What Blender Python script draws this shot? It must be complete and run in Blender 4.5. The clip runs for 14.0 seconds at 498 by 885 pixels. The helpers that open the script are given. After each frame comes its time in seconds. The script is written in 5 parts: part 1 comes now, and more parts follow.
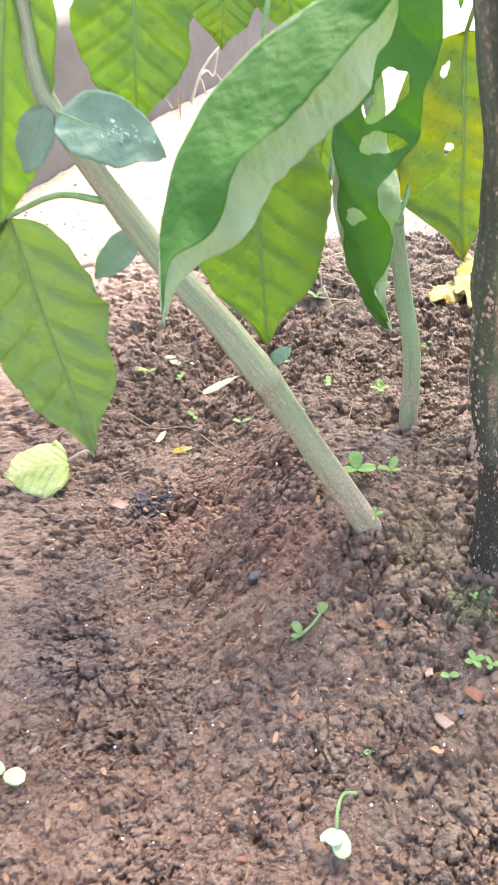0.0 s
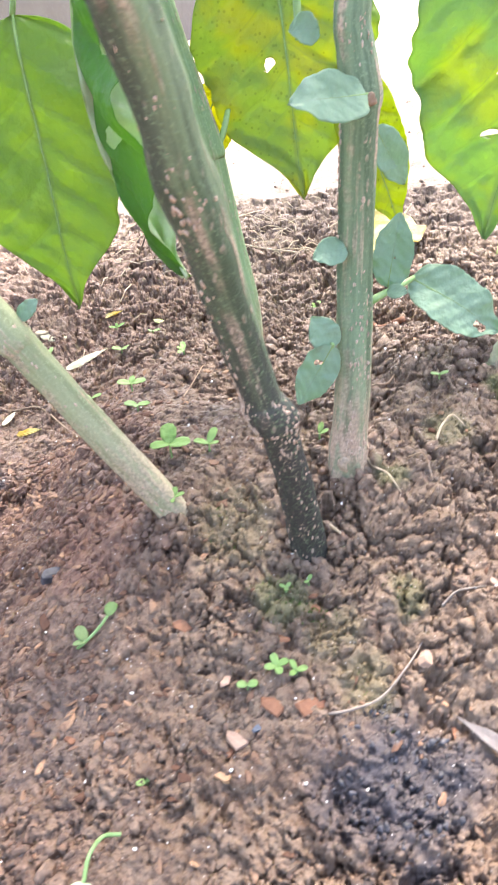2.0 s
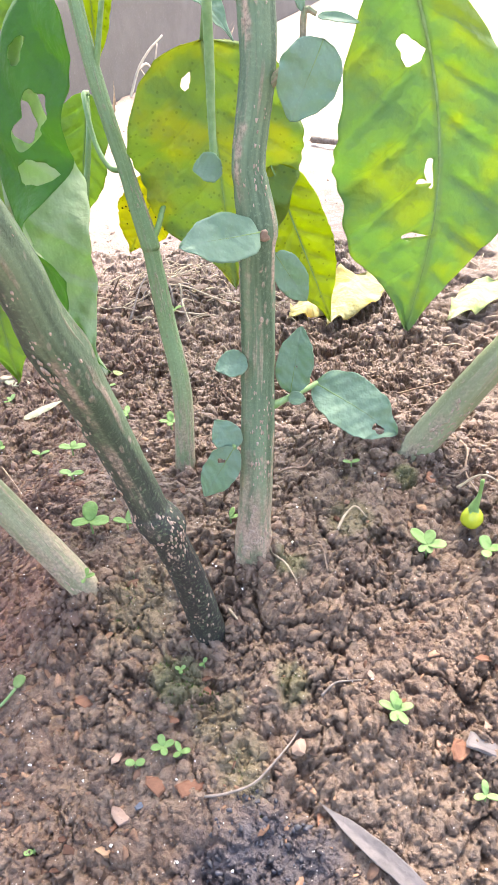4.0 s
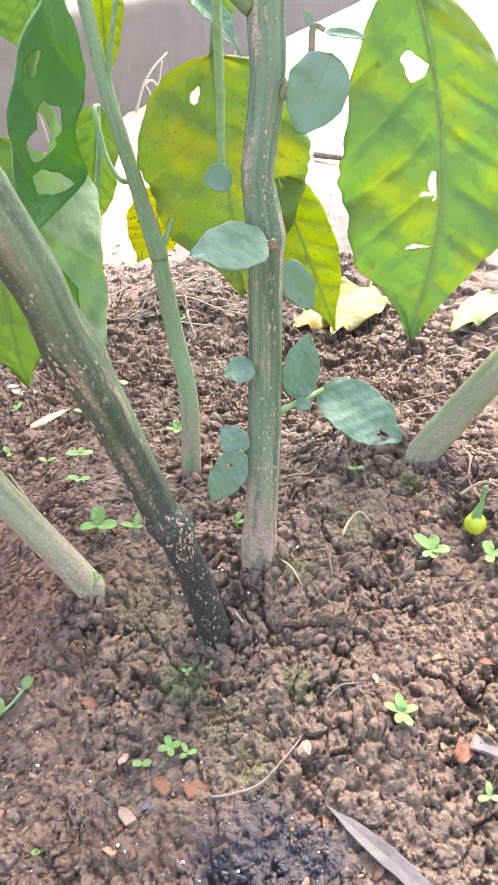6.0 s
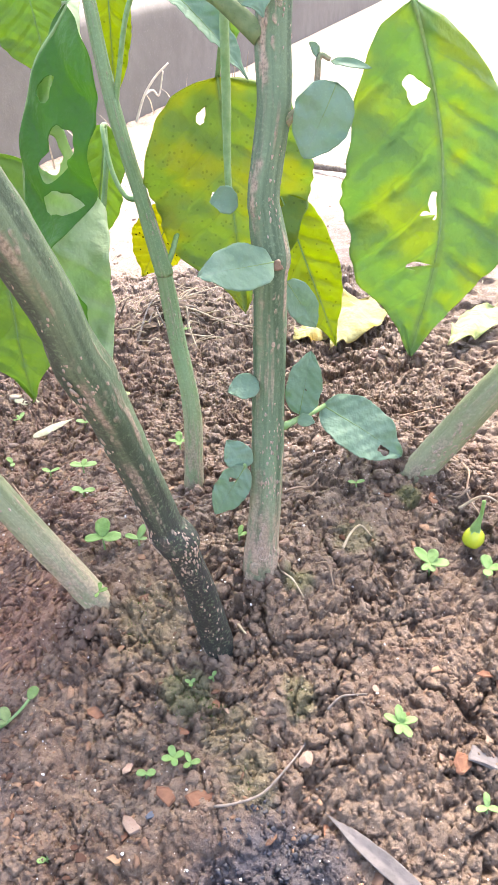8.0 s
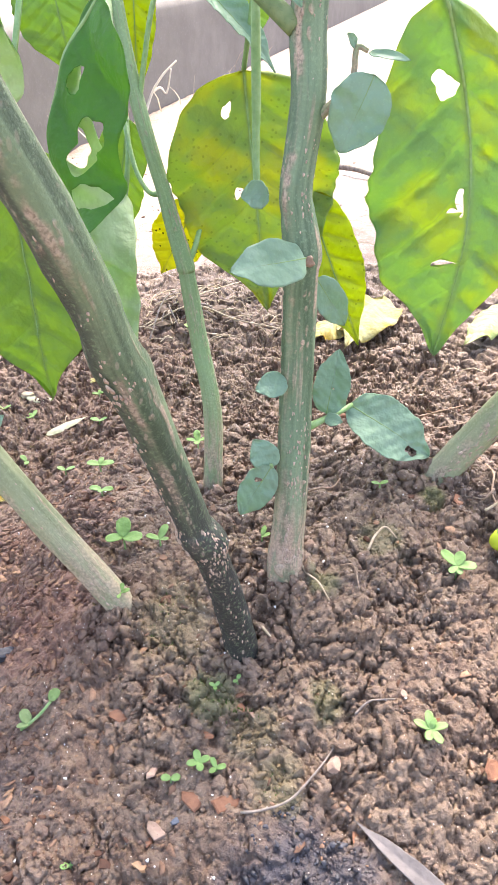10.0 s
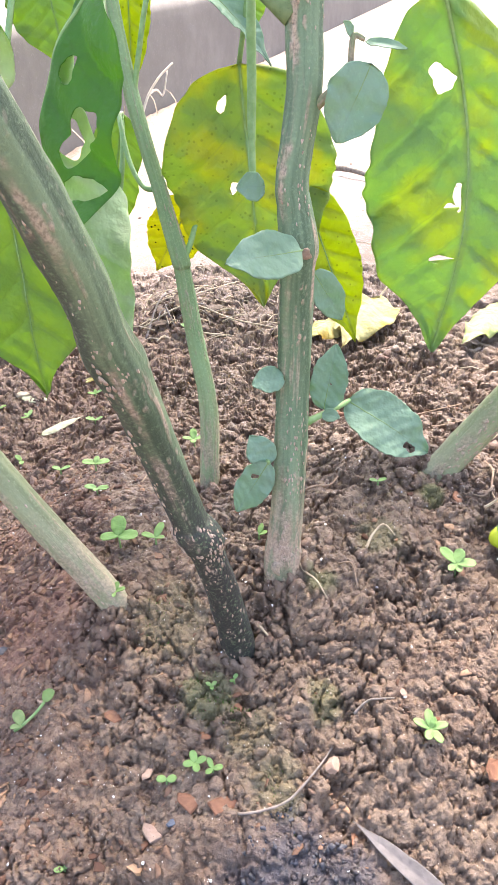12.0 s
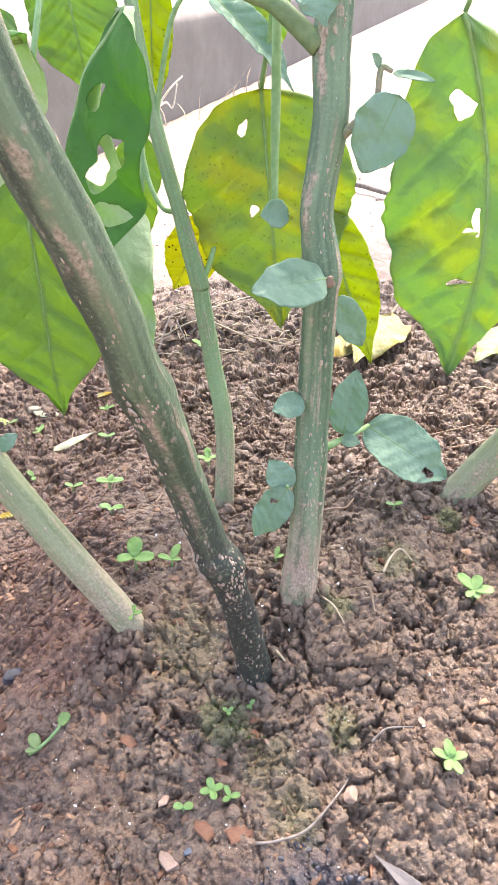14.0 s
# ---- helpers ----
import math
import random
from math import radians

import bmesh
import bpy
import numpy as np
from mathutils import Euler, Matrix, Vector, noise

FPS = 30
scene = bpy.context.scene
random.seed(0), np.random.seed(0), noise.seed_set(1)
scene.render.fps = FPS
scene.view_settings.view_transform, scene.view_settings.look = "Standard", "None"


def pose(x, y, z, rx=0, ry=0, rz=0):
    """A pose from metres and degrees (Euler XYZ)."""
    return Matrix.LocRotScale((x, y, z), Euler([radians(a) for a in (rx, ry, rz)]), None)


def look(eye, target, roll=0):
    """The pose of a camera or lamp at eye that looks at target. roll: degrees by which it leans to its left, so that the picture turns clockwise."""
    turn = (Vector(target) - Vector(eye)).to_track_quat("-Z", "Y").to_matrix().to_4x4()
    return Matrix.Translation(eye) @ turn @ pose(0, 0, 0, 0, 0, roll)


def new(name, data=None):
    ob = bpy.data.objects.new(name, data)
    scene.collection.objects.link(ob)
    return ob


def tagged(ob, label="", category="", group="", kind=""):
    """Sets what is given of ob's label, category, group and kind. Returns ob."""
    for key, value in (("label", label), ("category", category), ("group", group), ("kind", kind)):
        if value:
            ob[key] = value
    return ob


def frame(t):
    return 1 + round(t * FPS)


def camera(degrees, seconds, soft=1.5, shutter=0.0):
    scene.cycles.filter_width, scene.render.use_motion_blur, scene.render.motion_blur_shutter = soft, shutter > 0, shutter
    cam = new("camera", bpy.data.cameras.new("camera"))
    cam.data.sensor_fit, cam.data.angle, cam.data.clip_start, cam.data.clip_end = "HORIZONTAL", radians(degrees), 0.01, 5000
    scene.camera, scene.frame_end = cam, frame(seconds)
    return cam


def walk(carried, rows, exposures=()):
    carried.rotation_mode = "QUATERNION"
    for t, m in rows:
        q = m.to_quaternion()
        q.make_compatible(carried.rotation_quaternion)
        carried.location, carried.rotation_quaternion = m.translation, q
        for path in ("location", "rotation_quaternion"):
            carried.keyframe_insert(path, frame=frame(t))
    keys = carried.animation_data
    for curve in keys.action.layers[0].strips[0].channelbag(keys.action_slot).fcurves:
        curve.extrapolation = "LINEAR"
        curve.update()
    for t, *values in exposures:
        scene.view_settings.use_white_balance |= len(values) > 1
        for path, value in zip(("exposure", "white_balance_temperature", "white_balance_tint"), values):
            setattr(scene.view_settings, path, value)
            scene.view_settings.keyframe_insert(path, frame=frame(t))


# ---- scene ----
PATH = [
    (0, (0.02918, -0.02201, 0.29178), (-0.04448, 0.80128, -0.27106), -4.079),
    (0.5, (0.03241, -0.00380, 0.26885), (-0.01127, 0.81709, -0.30056), -4.395),
    (1, (0.05715, 0.00615, 0.25345), (0.03476, 0.82192, -0.32449), -4.466),
    (1.5, (0.09548, 0.01868, 0.24283), (0.06973, 0.82139, -0.35299), -5.607),
    (2, (0.12824, 0.02930, 0.24337), (0.05352, 0.84031, -0.33688), -6.710),
    (2.5, (0.16261, 0.03901, 0.25108), (0.06624, 0.85874, -0.31350), -6.767),
    (3, (0.18062, 0.04062, 0.27231), (0.08900, 0.84845, -0.30994), -5.911),
    (5.5, (0.17228, 0.02314, 0.29285), (0.09882, 0.85096, -0.26331), -3.863),
    (6, (0.17512, 0.02716, 0.28837), (0.09695, 0.85300, -0.27009), -4.095),
    (6.5, (0.17083, 0.02452, 0.29430), (0.09153, 0.85410, -0.25844), -3.917),
    (7, (0.17182, 0.02498, 0.29269), (0.09362, 0.85276, -0.26288), -3.808),
    (7.5, (0.17114, 0.02553, 0.29256), (0.09323, 0.85327, -0.26313), -3.779),
    (8, (0.17224, 0.02340, 0.29610), (0.09884, 0.85420, -0.25560), -3.545),
    (10.5, (0.15758, 0.02830, 0.29108), (0.08312, 0.85868, -0.26113), -3.138),
    (11, (0.16290, 0.02793, 0.28924), (0.08886, 0.85950, -0.26123), -3.350),
    (11.5, (0.15927, 0.02852, 0.29247), (0.08844, 0.86185, -0.25575), -2.994),
    (12, (0.15927, 0.02966, 0.28755), (0.08850, 0.86302, -0.26063), -3.185),
    (12.5, (0.15243, 0.03004, 0.29458), (0.08116, 0.86699, -0.24804), -2.646),
    (13, (0.15196, 0.03219, 0.29448), (0.08183, 0.87073, -0.24583), -2.459),
    (13.5, (0.15171, 0.03382, 0.29321), (0.07985, 0.87176, -0.24781), -2.644),
    (14, (0.15073, 0.03349, 0.29414), (0.07772, 0.87316, -0.24402), -2.589),
]
cam = camera(37.2, 14.0, soft=1.0, shutter=0.5)
walk(cam, [(t, look(eye, target, roll)) for t, eye, target, roll in PATH], exposures=[(0, 4.02, 7300, 18), (0.8, 4.22, 7300, 18), (1.6, 4.24, 7300, 18), (2.5, 4.14, 7200, 18), (3.0, 4.01, 7200, 19), (5.5, 3.99, 7200, 19), (14, 3.99, 7200, 19)])

# ---- world, sun, exposure ----
SUN_FROM = Vector((0.13, 0.60, 0.95)).normalized()
world = bpy.data.worlds.new("sky")
scene.world = world
world.use_nodes = True
wn = world.node_tree.nodes
sky = wn.new("ShaderNodeTexSky")
sky.sky_type = "NISHITA"
sky.sun_disc = False
sky.sun_elevation = math.asin(SUN_FROM.z)
sky.sun_rotation = math.atan2(SUN_FROM.x, SUN_FROM.y)
sky.air_density, sky.dust_density = 1.0, 2.5
world.node_tree.links.new(sky.outputs[0], wn["Background"].inputs[0])
wn["Background"].inputs[1].default_value = 0.06

sun = new("sun", bpy.data.lights.new("sun", "SUN"))
sun.data.energy, sun.data.angle, sun.data.color = 1.5, radians(22), (1.0, 0.985, 0.96)
sun.matrix_world = look(SUN_FROM * 5, (0, 0, 0))


# ---- helpers for materials ----
class Shader:
    """A small builder for node materials."""

    def __init__(self, name, rough=0.7, spec=0.4):
        self.mat = bpy.data.materials.new(name)
        self.mat.use_nodes = True
        self.tree = self.mat.node_tree
        self.bsdf = self.tree.nodes["Principled BSDF"]
        self.out = self.tree.nodes["Material Output"]
        self.bsdf.inputs["Roughness"].default_value = rough
        self.bsdf.inputs["Specular IOR Level"].default_value = spec

    def add(self, kind, **inputs):
        node = self.tree.nodes.new("ShaderNode" + kind)
        for key, value in inputs.items():
            self.put(node, key.replace("_", " "), value)
        return node

    def put(self, node, key, value):
        socket = node.inputs[int(key)] if key.isdigit() else node.inputs[key]
        if isinstance(value, bpy.types.NodeSocket):
            self.tree.links.new(value, socket)
        else:
            socket.default_value = value

    def math(self, op, a, b=0.0, c=0.0):
        node = self.tree.nodes.new("ShaderNodeMath")
        node.operation = op
        for i, v in enumerate((a, b, c)):
            self.put(node, str(i), v)
        return node.outputs[0]

    def ramp(self, value, lo, hi, to_lo=0.0, to_hi=1.0):
        node = self.add("MapRange", Value=value)
        node.interpolation_type = "SMOOTHSTEP"
        for i, v in enumerate((lo, hi, to_lo, to_hi)):
            self.put(node, str(i + 1), v)
        return node.outputs[0]

    def mix(self, fac, a, b, blend="MIX"):
        node = self.tree.nodes.new("ShaderNodeMix")
        node.data_type, node.blend_type = "RGBA", blend
        for i, v in ((0, fac), (6, a), (7, b)):
            if not isinstance(v, bpy.types.NodeSocket) and i > 0:
                v = (*v[:3], 1.0)
            self.put(node, str(i), v)
        return node.outputs[2]

    def noise(self, vector, scale, detail=4.0, rough=0.55, distort=0.0):
        node = self.add("TexNoise", Scale=scale, Detail=detail, Roughness=rough, Distortion=distort)
        if vector is not None:
            self.put(node, "Vector", vector)
        return node.outputs[0]

    def cells(self, vector, scale, feature="F1", output=0):
        node = self.add("TexVoronoi", Scale=scale)
        node.feature = feature
        if vector is not None:
            self.put(node, "Vector", vector)
        return node.outputs[output]

    def position(self):
        return self.add("NewGeometry").outputs["Position"]

    def island(self):
        return self.add("NewGeometry").outputs["Random Per Island"]

    def uv(self):
        return self.add("TexCoord").outputs["UV"]

    def spot(self, x, y, radius, wobble):
        """A soft stain round a place on the ground, its edge broken by the given noise."""
        node = self.add("VectorMath")
        node.operation = "DISTANCE"
        flat = self.add("VectorMath")
        flat.operation = "MULTIPLY"
        self.put(flat, "0", self.position())
        self.put(flat, "1", (1.0, 1.0, 0.0))
        self.put(node, "0", flat.outputs[0])
        self.put(node, "1", (x, y, 0.0))
        far = self.math("ADD", node.outputs["Value"], self.math("MULTIPLY", self.math("SUBTRACT", wobble, 0.5), radius * 1.8))
        return self.ramp(far, radius * 0.55, radius * 1.25, 1.0, 0.0)

    def bump(self, height, strength=0.3, distance=0.001):
        node = self.add("Bump", Strength=strength, Distance=distance, Height=height)
        self.put(self.bsdf, "Normal", node.outputs[0])
        return node.outputs[0]

    def colour(self, value):
        self.put(self.bsdf, "Base Color", value if isinstance(value, bpy.types.NodeSocket) else (*value, 1.0))
        return self.mat


def soil_material(name, crumbs=False):
    """Damp red-brown earth: highlights and crevice shade painted in as specks, with a moist sheen, stained by bark
    dust, char and moss.
    """
    s = Shader(name, 0.6, 0.5)
    p = s.position()
    big = s.noise(p, 9.0, 3.0)
    mid = s.noise(p, 60.0, 4.0, 0.6)
    fine = s.noise(p, 380.0, 4.0, 0.65)
    grit = s.noise(p, 1300.0, 3.0, 0.6)
    blot = s.noise(p, 150.0, 4.0, 0.6, 0.4)
    c = s.mix(s.ramp(mid, 0.36, 0.64), (0.120, 0.070, 0.043), (0.190, 0.125, 0.081))
    c = s.mix(s.ramp(big, 0.42, 0.62, 0.0, 0.5), c, (0.180, 0.129, 0.089))
    # pale and dark specks painted in for lit tops and shaded crevices
    c = s.mix(s.ramp(blot, 0.52, 0.60, 0.0, 0.4), c, (0.240, 0.176, 0.128))
    c = s.mix(s.ramp(blot, 0.47, 0.38, 0.0, 0.6), c, (0.060, 0.033, 0.020))
    c = s.mix(s.ramp(fine, 0.56, 0.68, 0.0, 0.25), c, (0.30, 0.225, 0.170))
    c = s.mix(s.ramp(fine, 0.45, 0.36, 0.0, 0.55), c, (0.050, 0.028, 0.017))
    sep = s.add("SeparateXYZ")
    s.put(sep, "0", p)
    red = s.ramp(s.math("ADD", sep.outputs[0], s.math("MULTIPLY", s.noise(p, 14.0, 3.0), 0.14)), 0.06, 0.16, 0.26, 0.0)
    c = s.mix(red, c, s.mix(s.ramp(fine, 0.4, 0.6), (0.120, 0.052, 0.034), (0.27, 0.145, 0.10)))
    # far earth's colour held down by distance so strong sun doesn't bleach it
    dry = s.ramp(s.math("ADD", sep.outputs[1], s.math("MULTIPLY", s.noise(p, 4.0, 3.0), 0.5)), 0.85, 1.3, 0.0, 0.75)
    c = s.mix(dry, c, (0.165, 0.116, 0.088))
    if crumbs:
        c = s.mix(s.ramp(s.island(), 0.0, 1.0, 0.0, 0.4), c, (0.205, 0.138, 0.10))
        c = s.mix(s.ramp(s.island(), 0.8, 1.0, 0.0, 0.45), c, (0.17, 0.085, 0.055))
    wob = s.noise(p, 45.0, 4.0, 0.6)
    c = s.mix(s.math("MULTIPLY", s.spot(-0.03, 0.36, 0.075, wob), 0.35), c, (0.14, 0.056, 0.037))
    c = s.mix(s.math("MULTIPLY", s.spot(0.02, 0.30, 0.035, wob), 0.4), c, (0.15, 0.055, 0.035))
    for x, y, r, k in ((-0.105, 0.255, 0.035, 0.4), (-0.10, 0.33, 0.025, 0.3), (0.02, 0.21, 0.02, 0.2)):
        c = s.mix(s.math("MULTIPLY", s.spot(x, y, r, wob), k), c, (0.09, 0.075, 0.07))
    for x, y, r in ((0.156, 0.180, 0.030), (-0.085, 0.396, 0.020)):
        c = s.mix(s.math("MULTIPLY", s.spot(x, y, r, wob), 0.8), c, (0.045, 0.043, 0.052))
    for x, y, r, k in ((0.116, 0.253, 0.013, 0.5), (0.092, 0.290, 0.022, 0.22), (0.168, 0.251, 0.009, 0.4), (0.135, 0.236, 0.012, 0.25), (0.20, 0.337, 0.014, 0.35), (0.147, 0.215, 0.014, 0.3), (0.169, 0.308, 0.008, 0.5), (0.232, 0.372, 0.008, 0.6)):
        c = s.mix(s.math("MULTIPLY", s.spot(x, y, r, wob), k), c, (0.10, 0.12, 0.035))
    white = s.cells(p, 260.0, "F1", 0)
    s.colour(s.mix(s.ramp(white, 0.11, 0.06, 0.0, 0.8), c, (0.60, 0.54, 0.47)))
    s.put(s.bsdf, "Roughness", s.ramp(blot, 0.35, 0.62, 0.36, 0.72))
    h = s.math("ADD", s.math("MULTIPLY", fine, 1.0), s.math("MULTIPLY", grit, 0.3))
    s.bump(h, 0.9, 0.0020)
    return s.mat


def leaf_material(name, top, top2, vein, glow, trans=0.5, rough=0.42, blotch=None, holes_dark=0.0, pillows=0.5):
    """Blade of a leaf: two greens, paler veins by the leaf's own coordinates, and light that comes through."""
    s = Shader(name, rough, 0.3)
    sep = s.add("SeparateXYZ")
    s.put(sep, "0", s.uv())
    u, v = sep.outputs[0], s.math("ABSOLUTE", s.math("SUBTRACT", sep.outputs[1], 0.5))
    p = s.position()
    patch = s.noise(p, 42.0, 4.0, 0.6)
    fine = s.noise(p, 900.0, 3.0, 0.6)
    c = s.mix(s.ramp(patch, 0.35, 0.65), top, top2)
    g = s.mix(s.ramp(patch, 0.35, 0.65, 0.0, 0.8), glow, [glow[0] * 0.72, glow[1] * 0.8, glow[2] * 0.9])
    if blotch:
        yellow = s.ramp(s.noise(p, 24.0, 3.0), 0.45, 0.62)
        c, g = s.mix(yellow, c, blotch[0]), s.mix(yellow, g, blotch[1])
    swing = s.math("MULTIPLY", s.math("SUBTRACT", s.noise(p, 45.0, 2.0), 0.5), 0.07)
    halves = s.math("MULTIPLY", s.math("SIGN", s.math("SUBTRACT", sep.outputs[1], 0.5)), 0.02)
    bowed = s.math("ADD", s.math("ADD", swing, halves), s.math("SUBTRACT", u, s.math("MULTIPLY", s.math("POWER", v, 0.85), 0.62)))
    saw = s.math("ABSOLUTE", s.math("SUBTRACT", s.math("FRACT", s.math("MULTIPLY", bowed, 7.0)), 0.5))
    side = s.math("MULTIPLY", s.ramp(saw, 0.06, 0.0), s.ramp(v, 0.30, 0.05, 0.3, 1.0))
    rib = s.ramp(v, 0.016, 0.006)
    net = s.ramp(s.noise(p, 420.0, 3.0, 0.6, 1.2), 0.47, 0.5, 0.0, 0.04)
    ribs = s.math("MAXIMUM", s.math("MULTIPLY", side, 0.6), rib)
    veins = s.math("MAXIMUM", ribs, net)
    c = s.mix(s.math("MULTIPLY", veins, 0.45), c, vein)
    g = s.mix(s.math("MULTIPLY", ribs, 0.6), g, [k * 0.55 for k in glow])
    c = s.mix(s.ramp(fine, 0.55, 0.75, 0.0, 0.35), c, [k * 1.5 for k in top2])
    if holes_dark:
        spots = s.ramp(s.cells(p, 230.0), 0.22, 0.12, 0.0, holes_dark)
        c, g = s.mix(spots, c, (0.02, 0.03, 0.01)), s.mix(spots, g, (0.02, 0.03, 0.005))
    s.colour(c)
    s.put(s.bsdf, "Roughness", s.ramp(fine, 0.3, 0.7, rough - 0.08, rough + 0.15))
    pucker = s.math("ADD", s.math("MULTIPLY", s.noise(p, 75.0, 2.0), 3.5), s.math("MULTIPLY", s.noise(p, 240.0, 2.0), 0.7))
    pillow = s.math("MULTIPLY", s.ramp(saw, 0.0, 0.32), s.ramp(v, 0.0, 0.06, 0.4, 1.3))
    n = s.bump(s.math("ADD", pucker, s.math("MULTIPLY", pillow, pillows)), 0.6, 0.0018)
    tl = s.add("BsdfTranslucent", Color=g)
    s.put(tl, "Normal", n)
    both = s.add("MixShader", Fac=trans)
    s.put(both, "1", s.bsdf.outputs[0])
    s.put(both, "2", tl.outputs[0])
    s.put(s.out, "Surface", both.outputs[0])
    return s.mat


def stem_material(name, green, green2, cork, cork_amount, dark=(0.028, 0.028, 0.026), dark_below=0.0, dark_side=0.0, cork_side=0.0):
    """Stem skin: green with long ridges, split by tan corky streaks; blackened up to a length from the base; shade
    painted on one side.
    """
    s = Shader(name, 0.6, 0.35)
    uv = s.uv()
    sep = s.add("SeparateXYZ")
    s.put(sep, "0", uv)
    along = sep.outputs[1]
    p = s.position()
    stretch = s.add("Mapping", Vector=uv, Scale=(9.0, 9.0, 1.0))
    streak = s.noise(stretch.outputs[0], 1.0, 4.0, 0.55, 0.2)
    patch = s.noise(p, 38.0, 3.0, 0.6)
    fine = s.noise(p, 700.0, 4.0, 0.65)
    c = s.mix(s.ramp(streak, 0.35, 0.65), green, green2)
    c = s.mix(s.ramp(fine, 0.5, 0.75, 0.0, 0.4), c, [k * 1.6 for k in green2])
    dash_at = s.add("Mapping", Vector=uv, Scale=(17.0, 150.0, 1.0))
    wavy = s.add("VectorMath")
    s.put(wavy, "0", dash_at.outputs[0])
    s.put(wavy, "1", s.add("TexNoise", Scale=160.0, Vector=p).outputs[1])
    dash = s.cells(wavy.outputs[0], 1.0)
    strip = s.ramp(s.noise(s.add("Mapping", Vector=uv, Scale=(6.0, 11.0, 1.0)).outputs[0], 1.6, 2.0), 0.62 - 0.14 * cork_amount, 0.74 - 0.14 * cork_amount)
    mask = s.math("MULTIPLY", s.ramp(dash, 0.42, 0.26), s.ramp(patch, 0.60 - 0.2 * cork_amount, 0.70 - 0.2 * cork_amount, 0.0, 0.8))
    mask = s.math("MAXIMUM", mask, s.math("MULTIPLY", strip, s.ramp(streak, 0.42, 0.60)))
    mask = s.math("MULTIPLY", mask, s.ramp(fine, 0.30, 0.48, 0.35, 1.0))
    mask = s.math("MAXIMUM", mask, s.ramp(s.math("ADD", along, s.math("MULTIPLY", patch, 0.05)), 0.125, 0.065, 0.0, 0.0 if dark_below else 0.85))
    flaky = s.noise(s.add("Mapping", Vector=uv, Scale=(16.0, 75.0, 1.0)).outputs[0], 1.0, 4.0, 0.6)
    mask = s.math("MULTIPLY", mask, s.ramp(flaky, 0.36, 0.56, 0.3, 1.0))
    c = s.mix(mask, c, s.mix(s.ramp(fine, 0.35, 0.65), [k * 0.62 for k in cork], cork))
    round_at = s.math("ADD", sep.outputs[0], s.math("MULTIPLY", s.math("SUBTRACT", s.noise(s.add("Mapping", Vector=uv, Scale=(3.0, 40.0, 1.0)).outputs[0], 1.0, 4.0), 0.5), 0.22))
    if cork_side:
        strip2 = s.ramp(s.math("ABSOLUTE", s.math("SUBTRACT", round_at, cork_side)), 0.06, 0.015)
        strip2 = s.math("MULTIPLY", strip2, s.ramp(patch, 0.48, 0.60, 0.05, 0.75))
        c = s.mix(strip2, c, s.mix(s.ramp(fine, 0.35, 0.6), [k * 0.45 for k in cork], cork))
    # shade painted along the side that faces away from the light
    if dark_side:
        side_shade = s.ramp(s.math("ABSOLUTE", s.math("SUBTRACT", round_at, dark_side)), 0.19, 0.10)
        side_shade = s.math("MULTIPLY", side_shade, s.ramp(fine, 0.66, 0.52, 0.2, 0.65))
        c = s.mix(side_shade, c, dark)
    if dark_below:
        low = s.ramp(s.math("ADD", along, s.math("MULTIPLY", s.math("SUBTRACT", streak, 0.5), 0.09)), dark_below, dark_below * 0.45)
        c = s.mix(s.math("MULTIPLY", low, s.ramp(fine, 0.62, 0.52, 0.35, 1.0)), c, dark)
        dots = s.math("MULTIPLY", s.ramp(s.cells(s.add("Mapping", Vector=p, Scale=(1.0, 1.0, 0.38)).outputs[0], 300.0), 0.26, 0.13), s.ramp(s.noise(p, 120.0, 2.0), 0.46, 0.58, 0.1, 1.0))
        low2 = s.ramp(along, dark_below * 1.5, 0.02, 0.25, 1.0)
        c = s.mix(s.math("MULTIPLY", s.math("MULTIPLY", dots, low2), 0.8), c, (0.42, 0.33, 0.26))
    s.colour(c)
    s.bump(s.math("ADD", s.math("MULTIPLY", streak, 0.7), s.math("ADD", s.math("MULTIPLY", fine, 0.4), s.math("MULTIPLY", mask, 0.4))), 0.7, 0.0018)
    return s.mat


def plain_material(name, a, b, scale=80.0, rough=0.8, spec=0.3, bump=0.4):
    s = Shader(name, rough, spec)
    p = s.position()
    n = s.noise(p, scale, 5.0, 0.65)
    c = s.mix(s.ramp(n, 0.3, 0.7), a, b)
    c = s.mix(s.ramp(s.noise(p, scale * 8, 3.0), 0.55, 0.8, 0.0, 0.5), c, [k * 0.5 for k in a])
    s.colour(c)
    s.bump(n, bump, 0.002)
    return s.mat


def concrete_material():
    s = Shader("rough_concrete", 0.92, 0.2)
    p = s.position()
    big, mid, fine = s.noise(p, 2.2, 4.0), s.noise(p, 14.0, 5.0, 0.65), s.noise(p, 160.0, 4.0, 0.7)
    c = s.mix(s.ramp(mid, 0.3, 0.7), (0.125, 0.118, 0.110), (0.150, 0.142, 0.133))
    c = s.mix(s.ramp(big, 0.45, 0.7, 0.0, 0.6), c, (0.10, 0.094, 0.088))
    c = s.mix(s.ramp(fine, 0.55, 0.75, 0.0, 0.5), c, (0.21, 0.21, 0.20))
    s.colour(c)
    s.bump(s.math("ADD", fine, mid), 0.4, 0.0015)
    return s.mat


